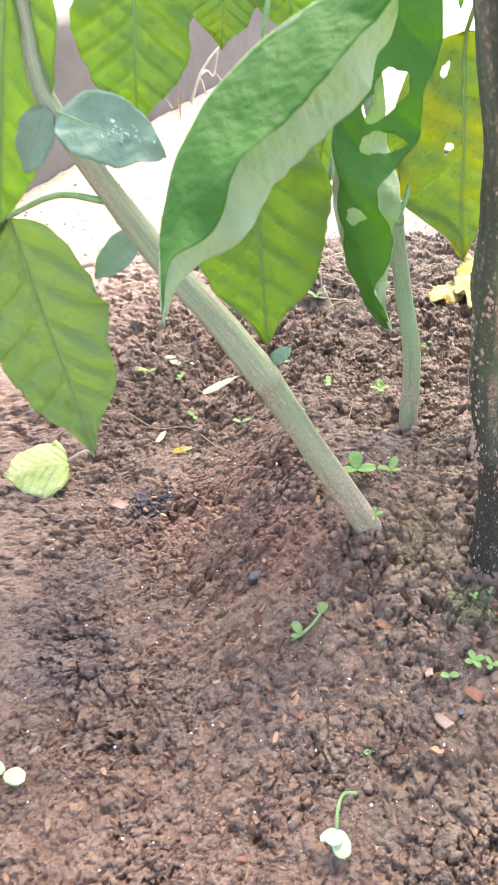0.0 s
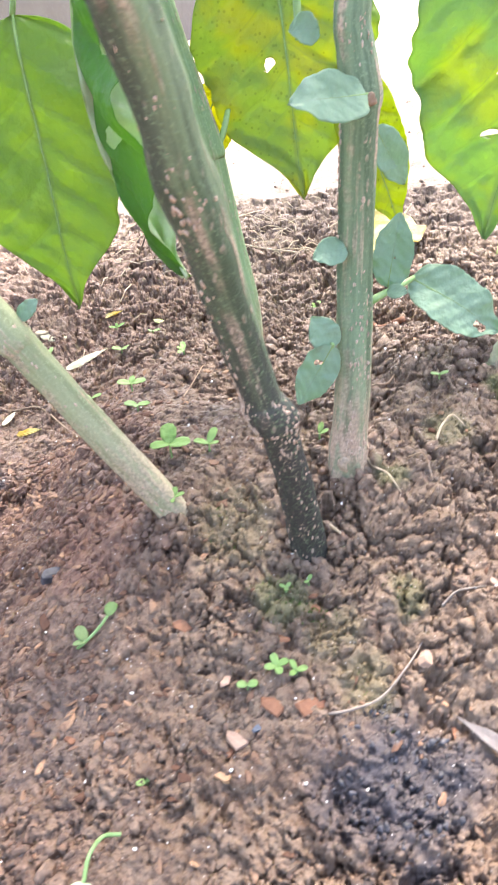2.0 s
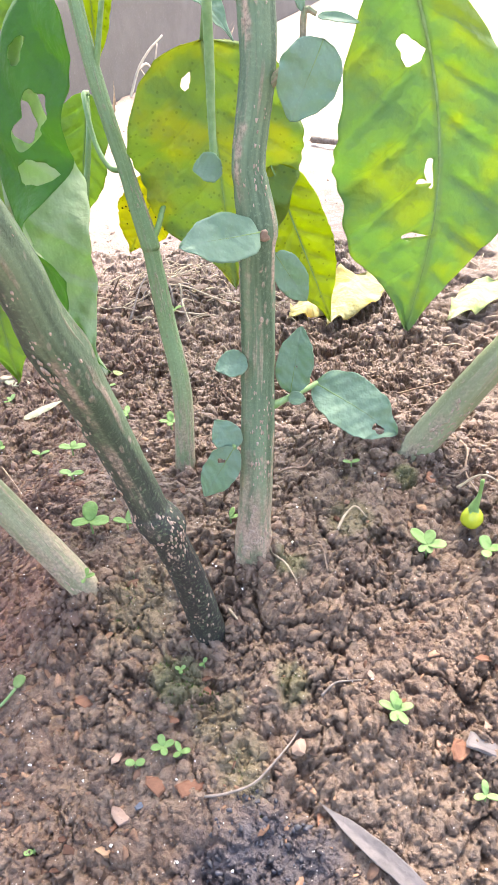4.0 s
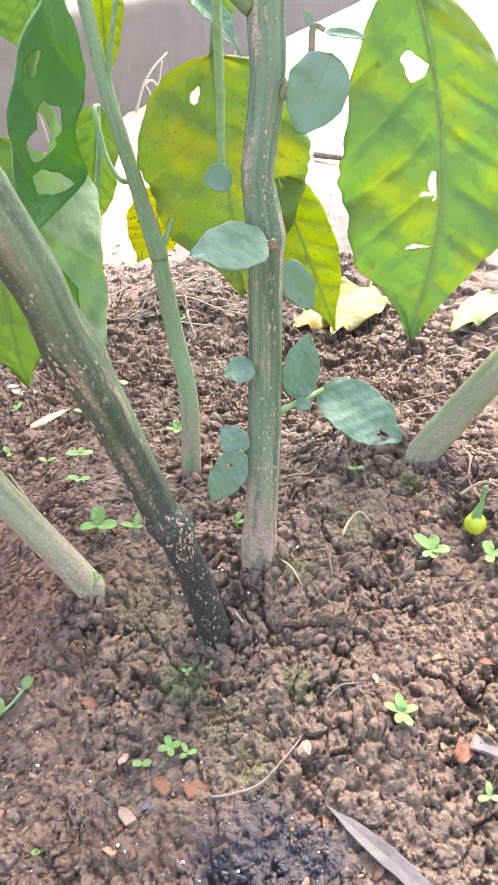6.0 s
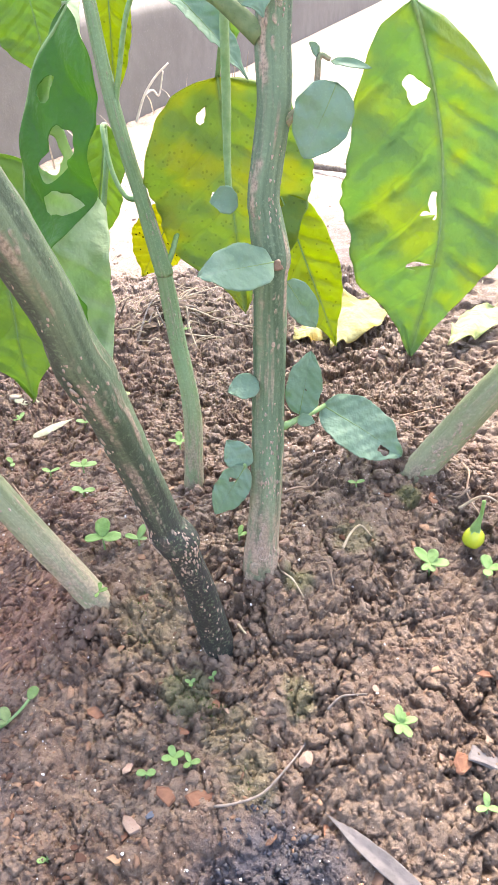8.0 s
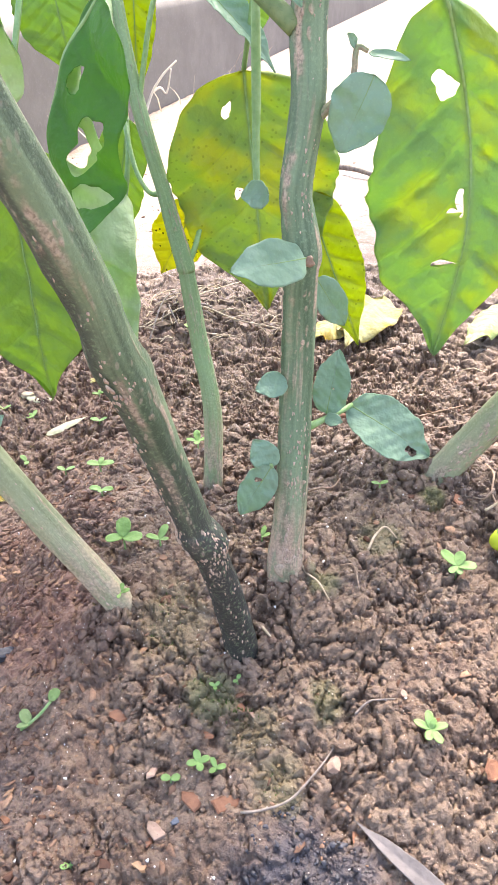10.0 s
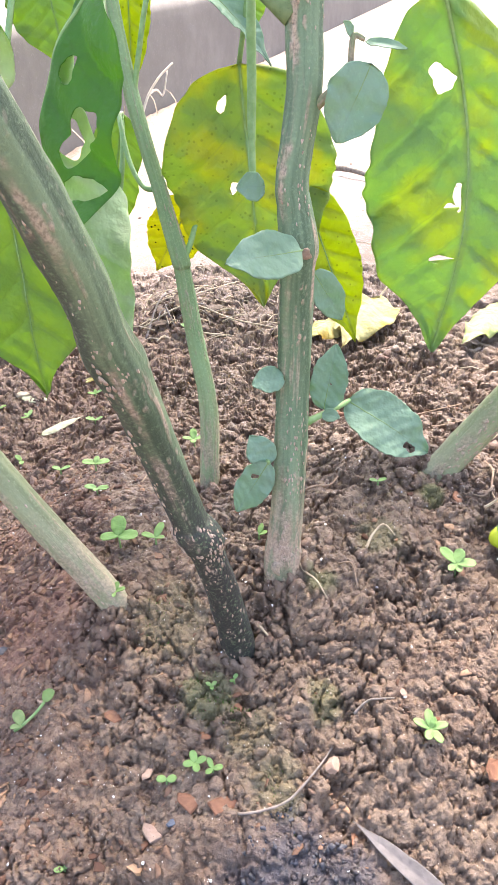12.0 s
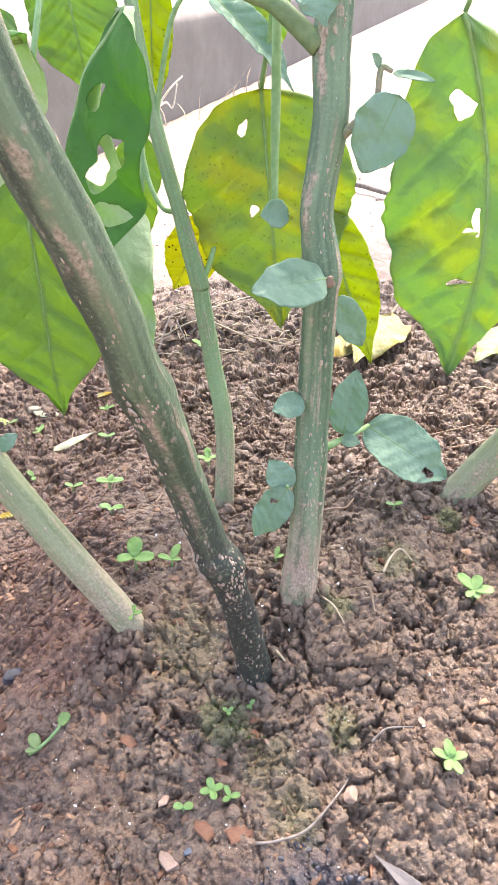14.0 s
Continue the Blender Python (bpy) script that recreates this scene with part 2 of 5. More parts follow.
SOIL = soil_material("soil")
CRUMB = soil_material("soil_crumb", True)
CONCRETE = concrete_material()
LEAF = {
    "deep": leaf_material("leaf_deep_green", (0.036, 0.115, 0.022), (0.055, 0.165, 0.032), (0.12, 0.24, 0.07), (0.22, 0.52, 0.06), 0.46, 0.6, pillows=0.12),
    "fresh": leaf_material("leaf_fresh_green", (0.115, 0.21, 0.055), (0.15, 0.255, 0.07), (0.24, 0.36, 0.15), (0.46, 0.63, 0.13), 0.58),
    "olive": leaf_material("leaf_olive_green", (0.15, 0.25, 0.055), (0.18, 0.28, 0.065), (0.27, 0.38, 0.16), (0.43, 0.56, 0.14), 0.55, blotch=((0.2, 0.25, 0.04), (0.55, 0.60, 0.08)), holes_dark=0.25),
    "lime": leaf_material("leaf_lime_green", (0.125, 0.235, 0.075), (0.16, 0.28, 0.095), (0.28, 0.40, 0.19), (0.39, 0.58, 0.18), 0.54, 0.36, blotch=((0.18, 0.26, 0.05), (0.50, 0.62, 0.09))),
    "yellow": leaf_material("leaf_yellowing", (0.20, 0.27, 0.015), (0.30, 0.31, 0.015), (0.32, 0.40, 0.10), (0.56, 0.66, 0.04), 0.55, holes_dark=0.35),
    "speckled": leaf_material("leaf_speckled_yellow", (0.30, 0.33, 0.02), (0.38, 0.36, 0.025), (0.35, 0.42, 0.1), (0.8, 0.78, 0.04), 0.5, holes_dark=0.9),
    "dusty": leaf_material("leaf_dusty_blue_green", (0.18, 0.285, 0.19), (0.23, 0.345, 0.24), (0.27, 0.39, 0.27), (0.30, 0.50, 0.22), 0.35, 0.55, pillows=0.0),
    "pale": leaf_material("leaf_pale_green", (0.18, 0.26, 0.10), (0.24, 0.32, 0.14), (0.33, 0.42, 0.22), (0.40, 0.54, 0.18), 0.5),
}
# pale underside, its colour lifted further for sun shining through the blade
UNDER = leaf_material("leaf_underside", (0.42, 0.53, 0.31), (0.48, 0.58, 0.36), (0.52, 0.62, 0.42), (0.5, 0.68, 0.25), 0.45, 0.6, pillows=0.3)
FALLEN = leaf_material("leaf_fallen_yellow", (0.42, 0.36, 0.12), (0.50, 0.46, 0.22), (0.42, 0.34, 0.15), (0.5, 0.42, 0.14), 0.3, 0.6, blotch=((0.46, 0.29, 0.02), (0.7, 0.5, 0.05)))
FALLEN_GREEN = leaf_material("leaf_fallen_pale_green", (0.34, 0.42, 0.13), (0.44, 0.49, 0.22), (0.42, 0.46, 0.22), (0.42, 0.5, 0.14), 0.3, 0.6)
SPROUT = leaf_material("seedling_green", (0.17, 0.31, 0.09), (0.23, 0.37, 0.13), (0.30, 0.42, 0.18), (0.32, 0.5, 0.14), 0.3, 0.5, pillows=0.0)
SPROUT_PALE = leaf_material("seedling_pale_green", (0.42, 0.52, 0.28), (0.52, 0.6, 0.4), (0.55, 0.62, 0.42), (0.5, 0.62, 0.3), 0.3, 0.5, pillows=0.0)
SPROUT_DULL = leaf_material("seedling_dull_green", (0.16, 0.26, 0.08), (0.24, 0.33, 0.13), (0.32, 0.4, 0.2), (0.3, 0.45, 0.15), 0.3, 0.5, pillows=0.0)
PETIOLE = plain_material("petiole_green", (0.14, 0.26, 0.08), (0.22, 0.34, 0.14), 200.0, 0.5, 0.4, 0.2)
RIB = plain_material("midrib_green", (0.15, 0.26, 0.07), (0.22, 0.34, 0.11), 200.0, 0.5, 0.4, 0.2)
STEM_GREEN = stem_material("stem_green_corky", (0.062, 0.105, 0.055), (0.155, 0.22, 0.12), (0.52, 0.36, 0.265), 0.45, cork_side=0.60)
STEM_DARK = stem_material("stem_dark_corky", (0.050, 0.080, 0.045), (0.130, 0.185, 0.10), (0.40, 0.30, 0.225), 0.35, dark_below=0.20, dark_side=0.52, cork_side=0.70)
STEM_THIN = stem_material("stem_thin_green", (0.135, 0.215, 0.09), (0.205, 0.30, 0.14), (0.38, 0.29, 0.20), 0.45)
STEM_PALE = stem_material("stem_pale_green", (0.165, 0.195, 0.10), (0.26, 0.29, 0.165), (0.42, 0.33, 0.235), 0.42, cork_side=0.63)
BRANCH = plain_material("branch_green", (0.10, 0.16, 0.06), (0.18, 0.24, 0.11), 120.0, 0.6, 0.35, 0.3)
# pale colour of the bumps that stand for glints
GLINT_BUMP = plain_material("glint_bump_pale", (0.35, 0.5, 0.42), (0.5, 0.62, 0.55), 200.0, 0.15, 0.6, 0.1)
STALK = plain_material("bleached_stalk", (0.44, 0.40, 0.33), (0.60, 0.56, 0.48), 90.0, 0.8)
ROOT = plain_material("root_tan", (0.20, 0.13, 0.085), (0.36, 0.26, 0.18), 200.0, 0.8)
STRAW = plain_material("dry_straw", (0.30, 0.235, 0.155), (0.50, 0.41, 0.29), 150.0, 0.8)
GREY_TWIG = plain_material("grey_twig", (0.14, 0.115, 0.095), (0.27, 0.225, 0.19), 180.0, 0.85)
BARK_RED = plain_material("bark_chip_red", (0.13, 0.058, 0.034), (0.25, 0.12, 0.068), 140.0, 0.8)
def flake_material(name, single_things):
    s = Shader(name, 0.75, 0.3)
    p = s.position()
    own = s.add("ObjectInfo").outputs["Random"] if single_things else s.island()
    c = s.mix(s.ramp(own, 0.0, 1.0), (0.085, 0.038, 0.022), (0.25, 0.15, 0.095))
    c = s.mix(s.ramp(own, 0.86, 0.94, 0.0, 0.7), c, (0.36, 0.21, 0.12))
    s.colour(s.mix(s.ramp(s.noise(p, 600.0, 3.0), 0.5, 0.7, 0.0, 0.5), c, (0.06, 0.03, 0.02)))
    s.bump(s.noise(p, 500.0, 3.0), 0.4, 0.001)
    return s.mat


FLAKE = flake_material("bark_flakes_mixed", False)
FLAKE_SINGLE = flake_material("bark_flake", True)
BARK_TAN = plain_material("bark_chip_tan", (0.26, 0.17, 0.12), (0.38, 0.265, 0.2), 140.0, 0.8)
CHARCOAL = plain_material("charcoal", (0.022, 0.022, 0.026), (0.06, 0.06, 0.072), 160.0, 0.55, 0.5)
SLATE = plain_material("blue_grey_stone", (0.07, 0.085, 0.11), (0.11, 0.125, 0.15), 120.0, 0.6)
DEAD = plain_material("dead_leaf_grey_brown", (0.085, 0.075, 0.072), (0.14, 0.122, 0.115), 90.0, 0.6)
WITHERED = plain_material("withered_dark_brown", (0.06, 0.04, 0.027), (0.13, 0.085, 0.055), 120.0, 0.7)
HUSK = plain_material("dry_pale_husk", (0.36, 0.35, 0.22), (0.50, 0.49, 0.34), 120.0, 0.8)
NUT = plain_material("seed_husk_orange", (0.36, 0.2, 0.1), (0.5, 0.31, 0.18), 150.0, 0.6)
PERLITE = plain_material("white_grit", (0.7, 0.67, 0.62), (0.85, 0.83, 0.8), 300.0, 0.8)
FRUIT = plain_material("pepper_fruit_skin", (0.34, 0.46, 0.03), (0.5, 0.52, 0.04), 60.0, 0.25, 0.5, 0.05)
MOSS = plain_material("moss", (0.05, 0.10, 0.018), (0.11, 0.17, 0.04), 300.0, 0.85)


# ---- helpers for meshes ----
def mesh_from(name, verts, faces, mats, smooth=True, uvs=None, slots=None):
    me = bpy.data.meshes.new(name)
    me.from_pydata([tuple(v) for v in verts], [], [tuple(f) for f in faces])
    for m in mats if isinstance(mats, (list, tuple)) else [mats]:
        me.materials.append(m)
    if smooth:
        me.shade_smooth()
    if uvs is not None:
        layer = me.uv_layers.new(name="uv")
        index = np.empty(len(me.loops), dtype=np.int32)
        me.loops.foreach_get("vertex_index", index)
        layer.data.foreach_set("uv", np.asarray(uvs, dtype=np.float32)[index].ravel())
    if slots is not None:
        me.polygons.foreach_set("material_index", np.asarray(slots, dtype=np.int32))
    me.update()
    return me


def thing(name, place, label, category, group="", kind=""):
    ob = new(name)
    ob.empty_display_size = 0.01
    ob.matrix_basis = Matrix.Translation(place)
    return tagged(ob, label, category, group, kind)


def part(name, me, parent, label="", kind=""):
    """A mesh in world coordinates, hung under its thing."""
    ob = new(name, me)
    ob.parent = parent
    base, up = Matrix.Identity(4), parent
    while up is not None:
        base = up.matrix_basis if up.parent is None else base
        up = up.parent
    ob.matrix_parent_inverse = base.inverted() if parent.parent is None else Matrix.Identity(4)
    return tagged(ob, label, "", "", kind)


def single(name, me, label, category, group="", kind=""):
    return tagged(new(name, me), label, category, group, kind)


def spline(points, steps):
    """Catmull-Rom through points of any dimension."""
    p = np.array(points, float)
    p = np.vstack([2 * p[0] - p[1], p, 2 * p[-1] - p[-2]])
    out = []
    for i in range(1, len(p) - 2):
        for s in np.linspace(0, 1, steps, endpoint=False):
            a, b, c, d = p[i - 1], p[i], p[i + 1], p[i + 2]
            out.append(0.5 * (2 * b + (c - a) * s + (2 * a - 5 * b + 4 * c - d) * s * s + (3 * b - a - 3 * c + d) * s ** 3))
    out.append(p[-2])
    return np.array(out)


def tube(name, points, mat, sides=10, steps=6, rough=0.0, ridges=0, seed=0.0, taper_end=True):
    """A round, uneven rod along points of (x, y, z, radius), closed at both ends, with uv round and along it in metres."""
    c = spline(points, steps)
    verts, faces, uvs, run = [], [], [], 0.0
    ref = np.array([0.31, -0.9, 0.17])
    for i, q in enumerate(c):
        a, b = c[max(i - 1, 0)][:3], c[min(i + 1, len(c) - 1)][:3]
        t = (b - a) / (np.linalg.norm(b - a) + 1e-9)
        x = np.cross(t, ref)
        x /= np.linalg.norm(x) + 1e-9
        y = np.cross(t, x)
        run += np.linalg.norm(q[:3] - c[max(i - 1, 0)][:3])
        for k in range(sides + 1):
            w = 2 * math.pi * k / sides
            r = q[3]
            if rough:
                d = Vector((math.cos(w) * 1.3, math.sin(w) * 1.3, run * 45 + seed))
                r *= 1 + rough * noise.noise(d) + 0.5 * rough * noise.noise(d * 2.7 + Vector((5, 0, 0)))
            if ridges:
                r *= 1 + 0.035 * math.cos(ridges * w + run * 14 + seed)
            verts.append(q[:3] + r * (math.cos(w) * x + math.sin(w) * y))
            uvs.append((k / sides, run))
    n = sides + 1
    for i in range(len(c) - 1):
        for k in range(sides):
            faces.append((i * n + k, i * n + k + 1, (i + 1) * n + k + 1, (i + 1) * n + k))
    faces.append(tuple(range(sides - 1, -1, -1)))
    faces.append(tuple((len(c) - 1) * n + k for k in range(sides)))
    return mesh_from(name, verts, faces, mat, True, uvs)


def leaf_mesh(name, base, tip, width, face, mats, bend=8, fold=10, roll=(0, 0), twist=0, wave=0.04, sweep=0.0, skew=1.0, ovate=0, holes=(), blunt=0.5, late=(0, 0), nu=84, nv=36, seed=0, quilt=1.0, thick=0.0003):
    """A leaf blade from its base to its tip: arched along, folded at the midrib, waved at the margin, puckered between its
    veins, with eaten holes; a thin solid whose lower face takes the second material. Returns the mesh and its midrib's points."""
    base, tip = Vector(base), Vector(tip)
    chord = tip - base
    length = chord.length
    yv = chord.normalized()
    zv = Vector(face)
    zv = (zv - yv * zv.dot(yv)).normalized()
    xv = yv.cross(zv)
    if holes:
        nu, nv = 100, 52
    elif ovate and nu > 40:
        nu, nv = 34, 18
    rng = np.random.default_rng(seed)
    ph = rng.uniform(0, 6.28, 6)
    U, V = np.meshgrid(np.linspace(0, 1, nu + 1), np.linspace(-1, 1, nv + 1), indexing="ij")
    gone = np.zeros(U.shape, bool)
    for hu, hv, ru, rv in holes:
        a = np.arctan2((V - hv) / rv, (U - hu) / ru)
        r = np.hypot((U - hu) / ru, (V - hv) / rv) / (1 + 0.22 * np.sin(2 * a + hu * 40) + 0.16 * np.sin(3 * a + hv * 30) + 0.07 * np.sin(7 * a))
        inside = r < 1
        near = np.zeros_like(inside)
        for di in (-1, 0, 1):
            for dj in (-1, 0, 1):
                near |= np.roll(np.roll(~inside, di, 0), dj, 1)
        rim = inside & near
        k = np.where(rim, 1 / np.maximum(r, 0.05), 1.0)
        U, V = hu + (U - hu) * k, hv + (V - hv) * k
        gone |= inside
    # the midrib's arch
    u = np.linspace(0, 1, 61)
    ang = radians(bend) * (0.5 - u)
    step = 0.5 * (ang[1:] + ang[:-1])
    cy, cz = np.concatenate([[0], np.cumsum(np.cos(step))]), np.concatenate([[0], np.cumsum(np.sin(step))])
    cz = (cz - cz[-1] * u) / cy[-1] * length
    cy = cy / cy[-1] * length

    def outline(t):
        t = np.clip(t, 0, 1)
        drawn = np.clip((t - 0.70) / 0.25, 0, 1)
        drawn = drawn * drawn * (3 - 2 * drawn)
        if ovate == 2:
            return t ** 0.55 * (1 - t) ** 0.45
        if ovate:
            return t ** 0.46 * (1 - t) ** 0.66 * (1 - 0.25 * drawn)
        return t ** blunt * (1 - t) ** 0.80 * (1 - 0.52 * drawn) + 0.03 * (1 - t) * np.minimum(1, t * 20)

    f = outline(U) / outline(np.linspace(0, 1, 200)).max()
    A = np.abs(V)
    edge = 1 + np.where(A > 0.45, 1, 0) * (0.8 if ovate else 1.0) * (0.028 * np.sin(U * 17 + ph[0] + 2 * (V > 0)) + 0.016 * np.sin(U * 37 + ph[1] - (V > 0) + 2 * np.sin(U * 9)) + 0.012 * np.sin(U * 73 + ph[5] + 3 * np.sin(U * 13)))
    size = 0.5 * width * f * edge * np.where(V > 0, skew, 1.0)
    grow = np.clip((U - 0.12) / 0.45, 0, 1)
    size = size * np.where(np.where(V > 0, late[1], late[0]) > 0, 0.12 + 0.88 * grow * grow * (3 - 2 * grow), 1.0)
    fr, fl = fold if isinstance(fold, tuple) else (fold, fold)
    fo = np.radians(np.where(V > 0, fl, fr) * np.minimum(1, 0.35 + 3 * U))
    ro = np.radians(np.where(V > 0, roll[1], roll[0])) * np.minimum(1, 4 * U) + 1e-4
    soft = np.sqrt(A * A + 0.006) - 0.077
    x = np.copysign(size * (np.sin(fo + ro * A) - np.sin(fo)) / ro, V)
    z = size * (np.cos(fo) - np.cos(fo + ro * A)) / ro - (A - soft) * size * np.sin(fo)
    lat = V * size
    flap = wave * width * A ** 2 * np.sin(U * 12 + 2.2 * np.sin(U * 7 + ph[5]) + ph[2] + np.where(V > 0, 1.7, 0)) * np.minimum(1, 3 * f)
    flap += 0.35 * wave * width * np.sin(U * 9 + 3 * V + ph[3]) + 0.12 * wave * width * np.sin(U * 41 + 9 * V + ph[4])
    s = np.abs(((U - 0.62 * (np.abs(lat) / length) ** 0.85) * 7.0) % 1.0 - 0.5)
    flap += quilt * 0.0013 * (length / 0.16) * (0.4 - np.exp(-((s / 0.13) ** 2))) * np.minimum(1, A * 4) * f
    lean = fo + ro * A
    x, z = x - np.sign(V) * flap * np.sin(lean), z + flap * np.cos(lean)
    tw = np.radians(twist) * (U - 0.3)
    x, z = x * np.cos(tw) - z * np.sin(tw), x * np.sin(tw) + z * np.cos(tw)
    x = x + sweep * length * np.sin(math.pi * U)
    yy, zz = np.interp(U, u, cy), np.interp(U, u, cz)
    pos = np.array(base) + x[..., None] * np.array(xv) + yy[..., None] * np.array(yv) + (z + zz)[..., None] * np.array(zv)
    n = nv + 1
    faces = []
    for i in range(nu):
        for k in range(nv):
            if gone[i, k] and gone[i + 1, k] and gone[i, k + 1] and gone[i + 1, k + 1]:
                continue
            faces.append((i * n + k, (i + 1) * n + k, (i + 1) * n + k + 1, i * n + k + 1))
    top = pos.reshape(-1, 3)
    e1, e2 = np.gradient(pos, axis=0), np.gradient(pos, axis=1)
    nor = np.cross(e2, e1).reshape(-1, 3)
    nor /= np.linalg.norm(nor, axis=1, keepdims=True) + 1e-12
    low = top - nor * thick
    count = len(top)
    edges = {}
    for q in faces:
        for k in range(4):
            e = (q[k], q[(k + 1) % 4])
            if (e[1], e[0]) in edges:
                del edges[(e[1], e[0])]
            else:
                edges[e] = 1
    up = [(q[0], q[3], q[2], q[1]) for q in faces]
    down = [tuple(count + k for k in (q[0], q[3], q[2], q[1])) for q in up]
    rim = [(a_, b_, b_ + count, a_ + count) for a_, b_ in edges]
    uv = np.stack([U, 0.5 + lat / length], -1).reshape(-1, 2)
    me = mesh_from(name, np.vstack([top, low]), up + down + rim, mats, True, np.vstack([uv, uv]), [0] * len(up) + [1] * len(down) + [0] * len(rim))
    mid = [(*(pos[i, nv // 2] - nor.reshape(pos.shape)[i, nv // 2] * thick * 0.5), 0.0010 * (length / 0.16) ** 0.7 * (1 - 0.85 * i / nu)) for i in range(0, nu + 1, max(1, nu // 24))]
    return me, mid


count_leaf = [0]


def add_leaf(plant, kind, base, tip, width, face, petiole=None, under=None, **shape):
    """A leaf of a plant, with its midrib and, where it is given, the stalk that holds it."""
    count_leaf[0] += 1
    me, mid = leaf_mesh("leaf", base, tip, width, face, [LEAF[kind], under or (LEAF[kind] if kind in ("dusty", "olive", "lime", "yellow", "speckled", "fresh") else UNDER)], seed=count_leaf[0], **{"quilt": 0.08 if shape.get("ovate") else 1.3, **shape})
    ob = part("leaf", me, plant)
    part("midrib", tube("midrib", mid, RIB, 6, 2), ob)
    if petiole is not None:
        b, e = np.array(base), np.array(petiole)
        k = (b + e) / 2 + np.array((0.004, -0.004, 0.008))
        r = 0.0016
        part("petiole", tube("petiole", [(*e, r * 1.2), (*k, r), (*b, r * 0.9)], PETIOLE, 8, 6), ob)
    return ob


# ---- ground ----
def bell(x, y, cx, cy, a, r):
    return a * np.exp(-((x - cx) ** 2 + (y - cy) ** 2) / r ** 2)


def height(x, y):
    """The raised bed and the level earth round it."""
    s = 1 / (1 + np.exp(-np.clip((x + 0.0091) / 0.0201, -40, 40)))
    far = np.clip((x - 0.35) / 0.3, 0, 1)
    d = y - (0.34 - 0.0607 * (x - 0.13))
    w = np.where(d < 0, 0.1328, 0.22)
    z = -0.0489 + 0.0706 * s * np.exp(-(d / w) ** 2) * (1 - 0.4 * far)
    for b in ((0.21, 0.415, 0.016, 0.05), (0.10, 0.415, -0.012, 0.035), (0.129, 0.277, -0.007, 0.025), (0.125, 0.205, 0.008, 0.03), (0.24, 0.32, -0.008, 0.03), (0.215, 0.235, 0.006, 0.03), (0.064, 0.288, 0.007, 0.016), (0.02, 0.78, 0.016, 0.05), (0.272, 0.655, -0.014, 0.016), (0.285, 0.67, 0.010, 0.02)):
        z = z + bell(x, y, *b)
    return z


def chance(ix, iy, seed):
    """A fixed random number from 0 to 1 for each cell of a grid."""
    h = (ix * 374761393 + iy * 668265263 + seed * 144269504) & 0xFFFFFFFF
    h = ((h ^ (h >> 13)) * 1274126177) & 0xFFFFFFFF
    return (h ^ (h >> 16)) / 4294967296.0


def rolling(x, y, scale, seed):
    """Gradient noise over arrays, about -0.7 to 0.7."""
    x, y = x * scale, y * scale
    ix, iy = np.floor(x).astype(np.int64), np.floor(y).astype(np.int64)
    fx, fy = x - ix, y - iy
    ux, uy = fx ** 3 * (fx * (fx * 6 - 15) + 10), fy ** 3 * (fy * (fy * 6 - 15) + 10)
    c = []
    for dy in (0, 1):
        for dx in (0, 1):
            w = 6.2831853 * chance(ix + dx, iy + dy, seed)
            c.append(np.cos(w) * (fx - dx) + np.sin(w) * (fy - dy))
    return (c[0] * (1 - ux) + c[1] * ux) * (1 - uy) + (c[2] * (1 - ux) + c[3] * ux) * uy


def cells_of(x, y, size, seed):
    """Scattered seeds: distances to the nearest and the second nearest, in cell sizes, the nearest one's number, and the way to it."""
    x, y = x / size, y / size
    ix, iy = np.floor(x).astype(np.int64), np.floor(y).astype(np.int64)
    d1, d2, own, ax, ay = np.full(x.shape, 9.0), np.full(x.shape, 9.0), np.zeros(x.shape), np.zeros(x.shape), np.zeros(x.shape)
    for dy in (-1, 0, 1):
        for dx in (-1, 0, 1):
            cx, cy = ix + dx, iy + dy
            ox, oy = cx + chance(cx, cy, seed) - x, cy + chance(cx, cy, seed + 1) - y
            d = np.hypot(ox, oy)
            nearer = d < d1
            d2 = np.where(nearer, d1, np.minimum(d2, d))
            own, ax, ay = np.where(nearer, chance(cx, cy, seed + 2), own), np.where(nearer, ox, ax), np.where(nearer, oy, ay)
            d1 = np.minimum(d1, d)
    return d1, d2, own, ax, ay


def clods(x, y, size, seed, gap=0.22):
    """Broken clods, flat on top, each tilted and raised by its own, with cracks between them; about -0.5 to 0.5."""
    d1, d2, own, ax, ay = cells_of(x, y, size, seed)
    g = np.clip((d2 - d1) / gap, 0, 1)
    g = g * g * (3 - 2 * g)
    tilt = (ax * np.cos(own * 60) + ay * np.sin(own * 60)) * 0.55
    return g * (0.40 + 0.7 * own + tilt - 0.1 * d1 * d1) - 0.5


